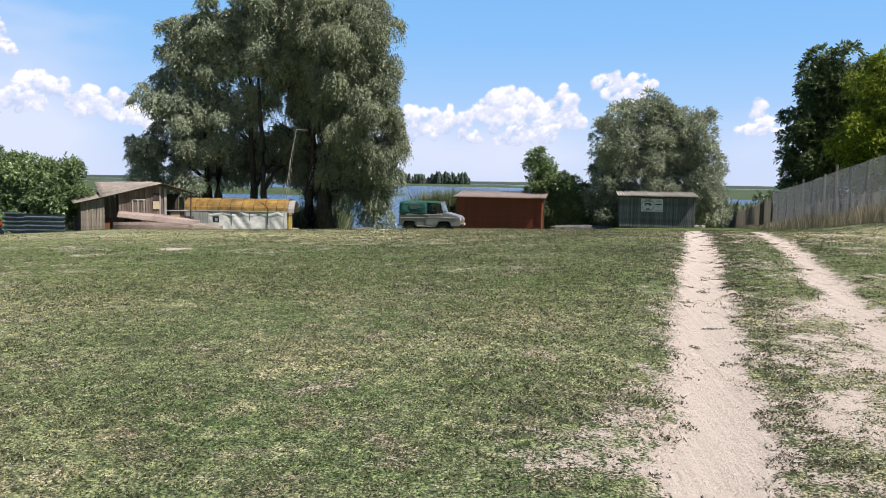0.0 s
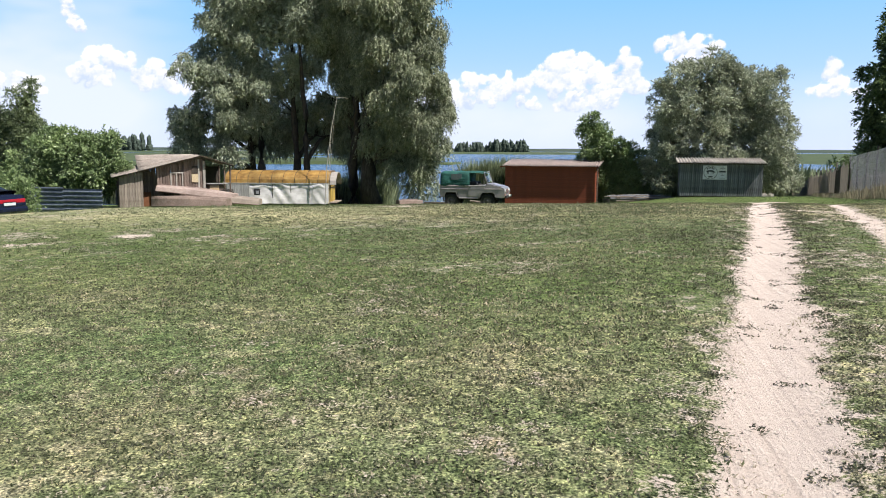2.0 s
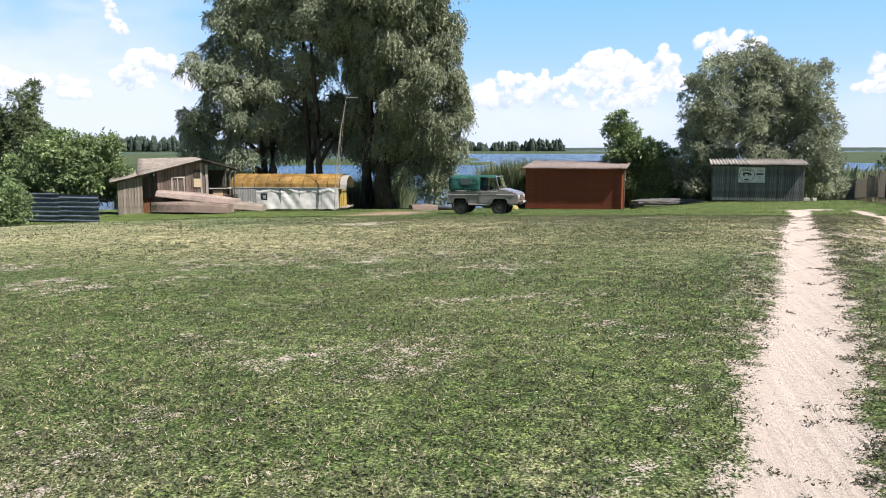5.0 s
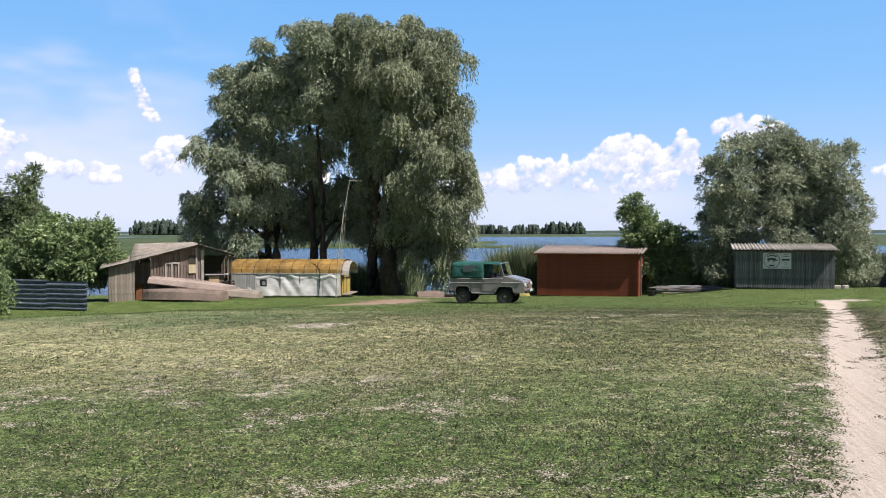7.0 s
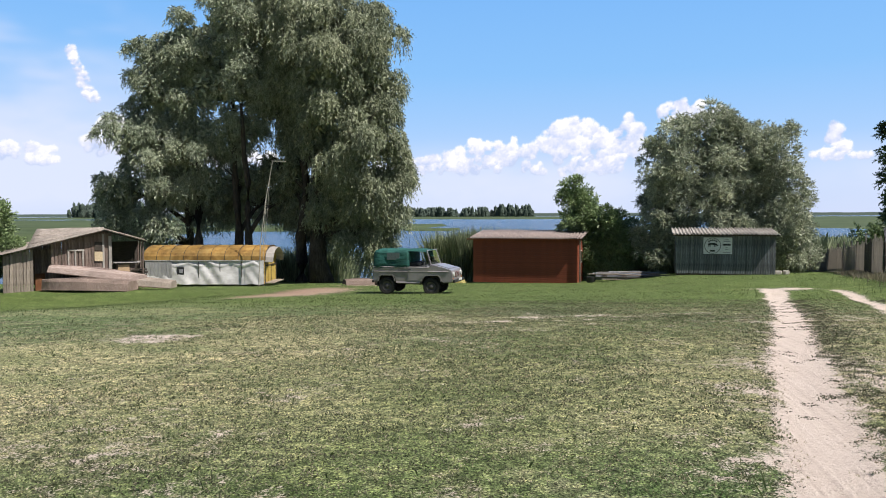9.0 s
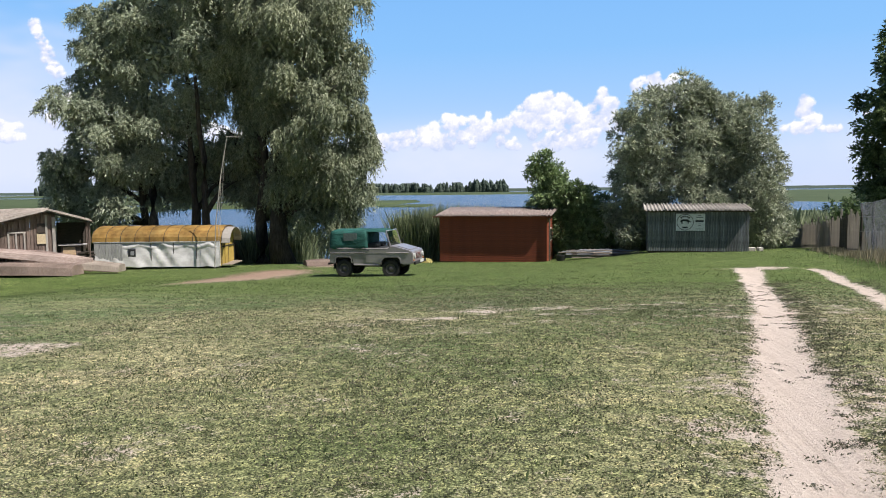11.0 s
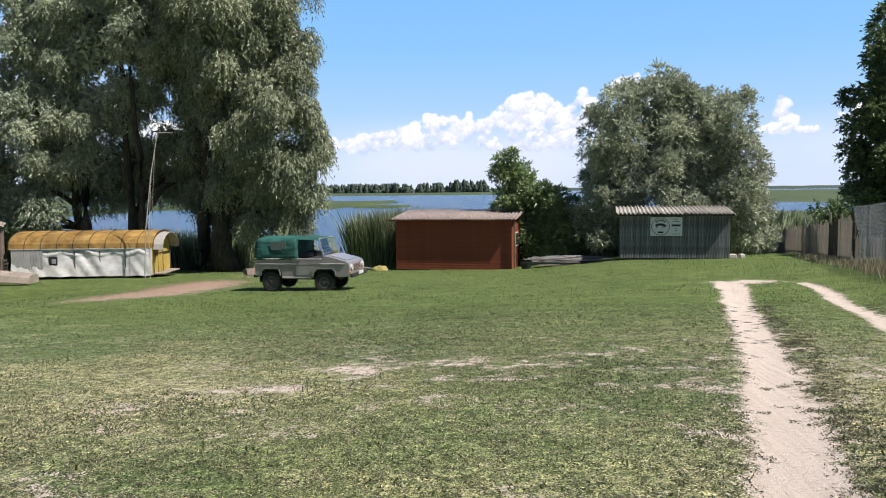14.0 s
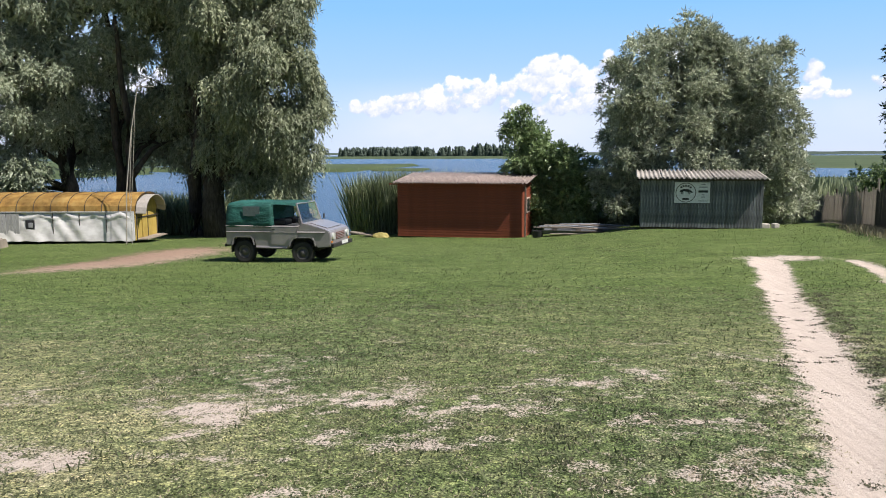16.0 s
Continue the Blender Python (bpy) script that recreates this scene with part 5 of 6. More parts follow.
def tree(name, label, root, trunks, lobes, sprays, per, strand, leaf, width, droop, material, seed, category="tree", limb_r=0.14, shell=0.45, clump=0.4, clump_of=30, crown_label=""):
    """trunks: (x, y, radius, top height) about the root; lobes in world metres; every lobe hangs on a limb of the nearest trunk."""
    rng = np.random.default_rng(seed)
    rnd = random.Random(seed)
    t = thing(name, label, category, root)
    R = Vector(root)
    tips = []
    for (x, y, r, h) in trunks:
        lean = Vector((rnd.uniform(-0.06, 0.06) * h, rnd.uniform(-0.04, 0.04) * h, 0))
        pts = [Vector((x, y, -0.25)) + lean * (k / 7) ** 1.4 + Vector((rnd.uniform(-1, 1), rnd.uniform(-1, 1), 0)) * 0.35 * r * (k > 0) + Vector((0, 0, (h + 0.25) * k / 7)) for k in range(8)]
        rad = [r * (1.35 if k == 0 else 1.0) * (1 - 0.10 * k) for k in range(8)]
        part("trunk", tube(bmesh.new(), pts, rad, 10), M_BARK, t, "", True)
        tips.append(pts)
    for (cx, cy, cz, rx, ry, rz) in lobes:
        c = Vector((cx, cy, cz)) - R
        pts = min(tips, key=lambda q: (q[5] - c).length)
        k = min(range(2, 8), key=lambda i: abs(pts[i].z - (c.z - 0.55 * (c - pts[i]).length)))
        a = pts[k]
        mid = (a + c) / 2 + Vector((0, 0, 0.12 * (c - a).length))
        limb = [a, a.lerp(mid, 0.5) + Vector((rnd.uniform(-.1, .1), rnd.uniform(-.1, .1), 0)), mid, mid.lerp(c, 0.6), c + Vector((0, 0, 0.3 * rz))]
        b = tube(bmesh.new(), limb, [limb_r, limb_r * 0.85, limb_r * 0.65, limb_r * 0.45, limb_r * 0.2], 6)
        for _ in range(5):
            d = Vector((rnd.gauss(0, 1), rnd.gauss(0, 1), rnd.gauss(0.2, 0.7))).normalized()
            e = c + Vector((d.x * rx, d.y * ry, d.z * rz)) * 0.8
            tube(b, [mid.lerp(c, 0.5), (mid + e) / 2 + Vector((0, 0, 0.15)), e], [limb_r * 0.35, limb_r * 0.22, limb_r * 0.08], 5)
        part("limb", b, M_BARK, t, "", True)
    v = leaves_in(lobes, sprays, per, strand, leaf, width, droop, rng, shell, clump, clump_of)
    v = v - np.array(root)
    ob = arrays("crown", v, 3, material, t)
    if crown_label:
        ob["label"] = crown_label
    return t


def gz(x, y):
    return float(ground_z(x, y))


# big weeping willow and its companions behind the hut
tree("weeping_willow", "huge old weeping willow with drooping grey-green foliage", (-11.6, 57.6, gz(-11.6, 57.6)),
     [(0, 0, 0.62, 10.5), (-1.5, 0.6, 0.42, 10.0)],
     [(-11.6, 57.6, 13.5, 3.0, 2.8, 2.5), (-8.5, 57.4, 12.4, 2.0, 2.2, 1.8), (-8.4, 57.2, 9.8, 1.9, 2.2, 2.0), (-10.7, 56.2, 10.2, 2.6, 2.4, 2.4), (-8.1, 56.8, 6.8, 2.0, 2.4, 2.3), (-7.8, 57.6, 3.4, 1.9, 1.8, 2.4),
      (-9.7, 56.6, 6.0, 2.0, 1.7, 2.4), (-9.3, 57.6, 2.0, 1.9, 1.4, 2.6), (-8.1, 57.8, 0.4, 1.6, 1.4, 1.7), (-11.0, 58.0, 3.0, 1.7, 1.4, 2.8), (-13.2, 58.6, 11.0, 2.4, 2.4, 2.4), (-12.6, 59.6, 6.6, 2.6, 1.6, 3.0),
      (-14.6, 58.0, 14.1, 2.0, 2.2, 1.9), (-11.8, 57.2, 7.8, 1.6, 1.8, 2.0), (-12.6, 59.8, 2.4, 2.2, 1.3, 2.6), (-14.3, 59.2, 9.0, 1.7, 1.4, 1.6), (-14.2, 59.8, 3.9, 1.1, 1.0, 1.2), (-13.4, 61.0, 2.6, 1.7, 1.0, 1.6), (-13.9, 59.0, 7.5, 0.9, 0.9, 0.9), (-15.4, 59.4, 5.0, 0.9, 0.9, 1.0), (-13.6, 58.6, 5.2, 0.8, 0.8, 1.2)],
     31000, 10, 0.70, 0.19, 0.030, 0.78, M_WILLOW, 31, limb_r=0.2, clump=0.72, clump_of=110, shell=0.3)
tree("tall_willow", "tall willow with several dark trunks and feathery foliage", (-17.4, 58.4, gz(-17.4, 58.4)),
     [(-2.6, 0, 0.36, 10.0), (0.0, 0.3, 0.34, 11.5), (1.2, -0.5, 0.30, 11.0), (-3.6, 1.2, 0.3, 9.0)],
     [(-17.2, 58.2, 13.4, 2.6, 2.6, 2.4), (-20.2, 58.0, 12.3, 2.2, 2.4, 2.4), (-22.3, 57.8, 11.6, 1.6, 2.0, 2.2), (-21.9, 58.0, 9.4, 2.1, 2.2, 2.0), (-18.6, 57.8, 9.8, 2.4, 2.2, 2.4), (-16.0, 58.6, 10.2, 2.2, 2.2, 2.6),
      (-22.9, 57.0, 6.6, 2.6, 2.2, 2.2), (-19.6, 58.0, 6.6, 1.8, 1.8, 1.7), (-17.2, 58.8, 7.2, 1.6, 1.8, 1.6), (-24.5, 57.8, 3.6, 1.7, 1.8, 1.6), (-22.0, 58.0, 3.6, 1.9, 1.6, 1.6), (-25.2, 58.6, 1.2, 1.7, 1.8, 1.6),
      (-19.8, 58.6, 3.8, 1.5, 1.5, 1.2), (-22.8, 57.8, 1.0, 1.8, 1.4, 1.3), (-17.8, 60.4, 4.4, 2.2, 1.2, 2.0), (-15.4, 60.6, 2.9, 1.5, 1.1, 1.5), (-20.6, 60.4, 2.6, 2.2, 1.2, 1.6), (-24.0, 60.0, -0.4, 3.0, 1.2, 1.2), (-19.2, 61.2, 3.0, 2.2, 1.0, 1.7), (-16.4, 61.2, 3.0, 2.2, 1.0, 1.5), (-21.8, 60.6, 5.4, 2.2, 1.2, 2.0)],
     25000, 10, 0.48, 0.17, 0.029, 0.55, M_WILLOW2, 33, limb_r=0.17, clump=0.66, clump_of=95, shell=0.3)
# willow bush behind the grey shed
tree("white_willow", "broad silvery willow standing behind the grey shed", (11.2, 58.6, gz(11.2, 58.6)),
     [(0, 0, 0.26, 5.6), (-1.4, 0.3, 0.18, 5.0), (1.6, 0.2, 0.2, 4.8)],
     [(10.6, 58.4, 5.2, 2.4, 2.2, 2.3), (8.7, 58.2, 4.7, 1.7, 2.0, 2.1), (8.3, 58.2, 2.4, 1.8, 1.9, 2.3), (13.8, 58.2, 4.6, 1.6, 1.9, 2.2), (14.6, 58.0, 2.2, 1.5, 1.7, 2.2), (12.2, 58.6, 4.6, 1.8, 2.0, 2.2),
      (11.0, 57.4, 2.4, 2.3, 1.6, 2.2), (8.0, 58.0, 0.3, 1.6, 1.6, 1.6), (13.0, 57.5, 0.8, 2.1, 1.5, 1.8), (14.9, 58.0, 0.2, 1.3, 1.3, 1.4), (11.3, 58.4, 6.6, 1.0, 1.2, 0.9)],
     21000, 10, 0.38, 0.15, 0.025, 0.14, M_WILLOW3, 35, limb_r=0.09, clump=0.36, clump_of=48, shell=0.28)
tree("alder_bush", "dense green bush beside the red shed", (4.2, 58.9, gz(4.2, 58.9)), [(-0.6, 0, 0.10, 4.0), (0.7, 0.2, 0.08, 3.0)],
     [(3.4, 58.9, 2.8, 0.95, 1.0, 1.3), (3.6, 58.7, 1.0, 1.3, 1.1, 1.5), (4.8, 58.6, 1.4, 1.3, 1.1, 1.4), (5.7, 58.8, 0.5, 1.2, 1.1, 1.4), (3.6, 58.6, -0.6, 1.4, 1.0, 1.2), (5.2, 58.6, -0.6, 1.4, 1.0, 1.2), (6.4, 59.1, -0.5, 1.1, 1.0, 1.2)],
     8500, 8, 0.28, 0.13, 0.034, 0.10, M_BROAD, 37, "bush", 0.04, clump=0.36, clump_of=50)
# trees beyond the slat fence
tree("dark_tree", "tall dark broad-leaved tree behind the slat fence", (25.0, 62.0, gz(25.0, 62.0)), [(0, 0, 0.32, 8.5)],
     [(25.2, 62, 9.0, 3.6, 3.4, 2.7), (23.4, 61.4, 6.8, 2.5, 2.6, 2.8), (27.4, 62, 6.2, 3.2, 3.0, 3.2), (23.2, 61.2, 3.8, 2.3, 2.2, 2.4), (25.4, 60.5, 3.6, 3.2, 2.4, 2.6), (22.8, 61.6, 1.4, 2.0, 1.8, 1.8)],
     14000, 9, 0.45, 0.18, 0.05, 0.2, M_DARKLEAF, 39, limb_r=0.13, clump=0.7, clump_of=80)
tree("yellow_green_tree", "bright yellow-green tree in sun behind the slat fence", (24.6, 52.0, gz(24.6, 52.0)), [(0, 0, 0.26, 7.0)],
     [(24.8, 52, 7.6, 3.2, 3.0, 2.6), (22.6, 51.6, 5.2, 2.1, 2.2, 2.3), (26.2, 52, 5.0, 3.2, 2.8, 2.8), (23.4, 51.0, 3.0, 2.0, 1.8, 1.8)],
     10000, 9, 0.40, 0.16, 0.045, 0.2, M_LIME, 41, limb_r=0.1, clump=0.6, clump_of=70)
tree("roadside_shrub", "small leafy shrub growing over the fence", (20.2, 60.5, gz(20.2, 60.5)), [(0, 0, 0.06, 1.8)],
     [(20.2, 60.5, 0.5, 1.3, 1.0, 1.0), (21.6, 60.8, 0.8, 1.3, 1.0, 1.2), (19.6, 60.3, -0.3, 0.8, 0.8, 0.8)], 800, 8, 0.35, 0.14, 0.035, 0.1, M_BROAD, 43, "shrub", 0.03)
# left side: green bush over the steel fence, silvery trees, hedge
tree("green_maple_bush", "leafy bright green bush spilling over the steel fence", (-25.4, 46.6, gz(-25.4, 46.6)), [(0, 0, 0.1, 3.0), (-1.6, 0.2, 0.1, 3.0)],
     [(-25.2, 46.4, 0.9, 2.0, 1.6, 1.7), (-27.2, 46.4, 1.0, 1.8, 1.6, 1.7), (-24.1, 46.2, 1.0, 1.2, 1.1, 1.2), (-26.0, 46.0, -0.2, 2.2, 1.4, 1.1), (-28.9, 46.4, 0.2, 1.5, 1.5, 1.4), (-26.2, 46.6, 2.1, 0.9, 0.9, 0.7)],
     8000, 8, 0.36, 0.14, 0.042, 0.15, M_BROAD, 45, "bush", 0.05, clump=0.42, clump_of=50)
tree("silver_poplar", "grey-green silver-leaved tree behind the bush", (-32.0, 50.2, gz(-32.0, 50.2)), [(0, 0, 0.16, 6.2), (-2.4, 0.4, 0.14, 5.0)],
     [(-32.0, 50.2, 4.2, 0.85, 0.9, 1.7), (-32.1, 50.2, 2.2, 1.4, 1.3, 1.7), (-34.2, 50.4, 3.0, 1.3, 1.3, 1.7), (-33.8, 50.4, 0.8, 1.8, 1.4, 1.6), (-31.0, 50.0, 0.6, 1.5, 1.2, 1.6), (-35.8, 50.4, 3.2, 1.4, 1.4, 1.9), (-36.0, 50.4, 0.6, 1.7, 1.4, 1.5)],
     8500, 8, 0.4, 0.13, 0.032, 0.15, M_SILVER, 47, "tree", 0.06, clump=0.40, clump_of=50)
tree("vine_hedge", "thick green hedge beside the parked saloon", (-25.9, 40.0, gz(-25.9, 40.0)), [(0, 0, 0.07, 1.2), (-1.8, 0.2, 0.06, 1.2)],
     [(-25.9, 40.0, -0.3, 1.4, 1.0, 1.0), (-25.0, 40.3, -0.9, 0.8, 0.9, 0.8), (-28.0, 40.0, -0.1, 1.6, 1.1, 1.1), (-26.2, 39.8, -1.1, 1.6, 1.0, 0.8)], 3400, 8, 0.28, 0.11, 0.036, 0.3, M_BROAD, 49, "hedge", 0.03, clump=0.34)



# ---- reeds, marsh, far woods ----
def blades(xy, z, height, width, rng, lean=0.25):
    n = len(xy)
    base = np.column_stack([xy, z])
    a = rng.random(n) * 2 * math.pi
    side = np.column_stack([np.cos(a), np.sin(a), np.zeros(n)]) * (width * (0.6 + 0.8 * rng.random(n)))[:, None]
    h = height * (0.55 + 0.6 * rng.random(n))
    tip = base + np.column_stack([rng.normal(size=n) * lean * h, rng.normal(size=n) * lean * h, h])
    mid = (base * 0.45 + tip * 0.55) + np.column_stack([np.zeros(n), np.zeros(n), 0.08 * h])
    return np.stack([base - side * 0.6, base + side * 0.6, mid + side, tip, mid - side], 1).reshape(-1, 3)


def reed_bed(name, label, x0, x1, y0, y1, n, height, width, seed, hole=None, thin=0.36):
    rng = np.random.default_rng(seed)
    xy = np.column_stack([rng.uniform(x0, x1, n), rng.uniform(y0, y1, n)])
    if hole is not None:
        xy = xy[~hole(xy[:, 0], xy[:, 1])]
    keep = fbm(xy[:, 0], xy[:, 1], 3.0, seed) > thin
    xy = xy[keep]
    z = np.maximum(ground_z(xy[:, 0], xy[:, 1]), WATER - 0.2)
    hh = height * (0.75 + 0.5 * fbm(xy[:, 0], xy[:, 1], 2.2, seed + 1))
    tagged(arrays(name, blades(xy, z, hh, width, rng, 0.16), 5, M_REED), label, "reeds", kind="stuff")


reed_bed("shore_reeds", "dense green reeds along the lake shore", -3.4, 16.5, 61.2, 68.0, 17000, 2.7, 0.04, 61)
reed_bed("inlet_reeds", "green reeds beside the open water", -5.5, 0.5, 59.8, 63.5, 26000, 2.9, 0.022, 62, thin=0.2)
reed_bed("marsh_reeds", "wide reed bed beside the lake", 15.0, 60.0, 63.0, 102.0, 20000, 1.6, 0.10, 63, hole=lambda x, y: (y < 78) & (x < fence_x(y) + 1.5))
reed_bed("low_shore_plants", "green plants on the bank behind the willows", -34.0, -11.5, 60.5, 66.0, 20000, 2.3, 0.035, 64)
reed_bed("outer_reeds", "reed fringe standing in the lake", 1.0, 40.0, 70.0, 112.0, 16000, 2.2, 0.12, 65, hole=lambda x, y: x < 6 + (y - 70) * 0.25)


def marsh(name, label, x0, x1, y0, y1, seed, h=1.3, material=M_MARSH, category="marsh"):
    nx, ny = 120, 24
    xs, ys = np.linspace(x0, x1, nx), np.linspace(y0, y1, ny)
    gx, gy = np.meshgrid(xs, ys)
    u, v = (gx - x0) / (x1 - x0), (gy - y0) / (y1 - y0)
    wob = 0.10 * (fbm(gx, gy, (x1 - x0) / 6, seed) - 0.5)
    edge = np.minimum.reduce([u * 4, (1 - u) * 4, (v + wob) * 5, (1 - v + wob) * 5])
    top = WATER - 0.4 + (h + 0.4) * step(edge, 0.05, 0.30) * (0.75 + 0.5 * fbm(gx, gy, 12, seed + 2))
    co = np.stack([gx, gy, top], -1).reshape(-1, 3)
    idx = np.arange(nx * ny).reshape(ny, nx)
    me = bpy.data.meshes.new(name)
    me.from_pydata(co.tolist(), [], np.stack([idx[:-1, :-1], idx[:-1, 1:], idx[1:, 1:], idx[1:, :-1]], -1).reshape(-1, 4).tolist())
    me.materials.append(material)
    tagged(new(name, me), label, category, kind="stuff")


marsh("reed_island", "flat green reed island in the lake", -120, -46, 215, 330, 71, 0.9)
marsh("reed_island", "flat green reed island in the lake", -260, -85, 130, 200, 72)
marsh("far_marshland", "wide flat green marsh across the lake", -900, 60, 790, 1250, 73, 1.6)
marsh("far_marshland", "wide flat green marsh across the lake", 40, 1400, 245, 1250, 74, 1.4)
marsh("near_marshland", "green marsh beyond the fence", 22, 260, 105, 172, 75, 0.3)
marsh("middle_marshland", "flat green marsh along the lake", -900, -130, 215, 520, 77, 1.4)
marsh("reed_spit", "narrow green reed spit in the lake", -46, -31, 228, 248, 76, 0.5)


def far_wood(name, label, x0, x1, y, height, count, seed, gap=None):
    rng = random.Random(seed)
    b = bmesh.new()
    for k in range(count):
        x = rng.uniform(x0, x1)
        if gap and gap(x):
            continue
        h = height * rng.uniform(0.55, 1.1) * (0.8 + 0.4 * float(fbm(x, 0, 60, seed)))
        yy = y + rng.uniform(0, 60)
        for j in range(3):
            w = rng.uniform(2.5, 5.0)
            r = bmesh.ops.create_icosphere(b, subdivisions=1, radius=1.0)
            for v in r["verts"]:
                v.co = Vector((x + rng.uniform(-2, 2) * 0 + v.co.x * w * (1 - 0.2 * j) + rng.uniform(-0.8, 0.8), yy + v.co.y * w, WATER + h * (0.28 + 0.27 * j) + v.co.z * h * 0.30 + rng.uniform(-0.7, 0.7)))
    tagged(part(name, b, M_WOODS), label, "woods", kind="stuff")


far_wood("far_wood", "distant line of dark green trees across the lake", -330, -112, 1190, 15, 260, 81)
far_wood("far_wood", "distant clump of dark trees across the lake", -112, -62, 1180, 19, 70, 82)
far_wood("far_wood", "distant wood across the lake", -715, -600, 1000, 22, 110, 83)
marsh("far_shore", "low wooded shore at the horizon", -2600, 3000, 2500, 2750, 84, 9.0, M_WOODS, "woods")


# ---- grass ----
def sprigs(xy, z, length, width, rng, up=0.45):
    """Small pointed leaves close to the ground, three corners each."""
    n = len(xy)
    base = np.column_stack([xy, z])
    a = rng.random(n) * 2 * math.pi
    rise = up * rng.random(n) ** 0.7
    d = np.column_stack([np.cos(a) * (1 - rise), np.sin(a) * (1 - rise), rise + 0.05])
    side = unit(np.cross(d, np.array([0, 0, 1.0]) + 0.5 * rng.normal(size=(n, 3)))) * (width * (0.6 + 0.8 * rng.random(n)))[:, None]
    L = (length * (0.6 + 0.8 * rng.random(n)))[:, None]
    lift = np.column_stack([np.zeros(n), np.zeros(n), 0.4 * length * rng.random(n)])
    return np.stack([base + lift + side, base + lift + d * L, base + lift - side], 1).reshape(-1, 3)


def grass():
    rng = np.random.default_rng(91)
    # small tufts, each of a few leaves: green, olive and straw
    for name, label, tufts, each, length, wide, rise, material, seed, low, high in (
            ("grass", "short trampled grass and creeping weeds", 36000, 8, 0.021, 0.0056, 0.7, M_GRASS, 93, -1.0, 0.44),
            ("olive_weed", "dull olive creeping weeds among the grass", 36000, 7, 0.019, 0.0062, 0.5, M_WEED, 94, -1.0, 0.60),
            ("straw_stubble", "short dry straw stubble between the grass", 20000, 7, 0.024, 0.0036, 0.6, M_DRYGRASS, 96, -0.1, 0.70)):
        y = 5.6 + 29.4 * rng.random(tufts * 2) ** 1.15
        x = 0.6 + 0.2 * (y - 6) + rng.normal(-0.8, 4.2, tufts * 2)
        b = bare_at(x, y) + 0.9 * (fbm(x, y, 0.35, seed, 3) - 0.5) + 0.35 * (fbm(x, y, 1.7, seed + 4) - 0.5)
        keep = (b > low) & (b < high) & (rng.random(len(x)) > 0.8 * step(y, 24, 36))
        x, y = x[keep][:tufts], y[keep][:tufts]
        spread = 0.016 + 0.034 * rng.random(len(x))
        k = np.repeat(np.arange(len(x)), each)
        px, py = x[k] + rng.normal(size=len(k)) * spread[k], y[k] + rng.normal(size=len(k)) * spread[k]
        tall = length * (0.6 + 1.3 * fbm(px, py, 1.6, 95) ** 2)
        v = sprigs(np.column_stack([px, py]), ground_z(px, py) - 0.002, tall, wide, rng, rise)
        tagged(arrays(name, v, 3, material), label, "grass", kind="stuff")
    n = 80000
    y = rng.uniform(9.0, 60.0, n)
    x = rng.uniform(-26, 15, n)
    keep = (bare_at(x, y) + 0.6 * (fbm(x, y, 0.5, 97, 3) - 0.5) < 0.32) & (rng.random(n) < step(y, 6, 34))
    x, y = x[keep], y[keep]
    v = blades(np.column_stack([x, y]), ground_z(x, y) - 0.005, 0.025 + 0.06 * fbm(x, y, 2.5, 98) ** 2, 0.006, rng, 0.55)
    tagged(arrays("meadow_grass", v, 5, M_MEADOW), "green meadow grass farther off", "grass", kind="stuff")
    # dark creeping weeds on and beside the sandy tracks
    m = 1300
    cy = rng.uniform(5.8, 34, m)
    right = rng.random(m) < 0.25
    cx = np.where(right, right_track(cy), left_track(cy)) + np.where(rng.random(m) < 0.84, rng.normal(0.42, 0.13, m), rng.normal(-0.05, 0.32, m))
    k = (m * rng.random(44000) ** 1.15).astype(int)
    x, y = cx[k] + rng.normal(size=44000) * 0.030, cy[k] + rng.normal(size=44000) * 0.030
    v = sprigs(np.column_stack([x, y]), ground_z(x, y), np.full(len(x), 0.018), 0.0056, rng, 0.5)
    tagged(arrays("creeping_weed", v, 3, M_WEED), "dark creeping weeds on the sandy wheel track", "weeds", kind="stuff")
    # taller weeds standing out of the lawn
    m = 260
    cy = rng.uniform(9, 48, m)
    cx = 1.0 + 0.1 * cy + rng.uniform(-18, 4, m)
    k = rng.integers(0, m, 9000)
    x, y = cx[k] + rng.normal(size=9000) * 0.16, cy[k] + rng.normal(size=9000) * 0.16
    keep = bare_at(x, y) < 0.5
    x, y = x[keep], y[keep]
    v = blades(np.column_stack([x, y]), ground_z(x, y), 0.03 + 0.04 * hash2(k[keep], 0, 5), 0.004, rng, 0.6)
    tagged(arrays("tall_weed", v, 5, M_GRASS), "taller weeds scattered over the lawn", "weeds", kind="stuff")
    n = 9000
    y = rng.uniform(20, 52, n)
    x = fence_x(y) + rng.normal(-0.25, 0.35, n)
    v = blades(np.column_stack([x, y]), ground_z(x, y) - 0.01, (0.5 - 0.30 * step(y, 38, 46)) * (0.5 + fbm(x, y, 2, 99)), 0.008, rng, 0.18)
    tagged(arrays("dry_tall_grass", v, 5, M_DRYGRASS), "tall dry straw-coloured grass along the fence", "grass", kind="stuff")


grass()


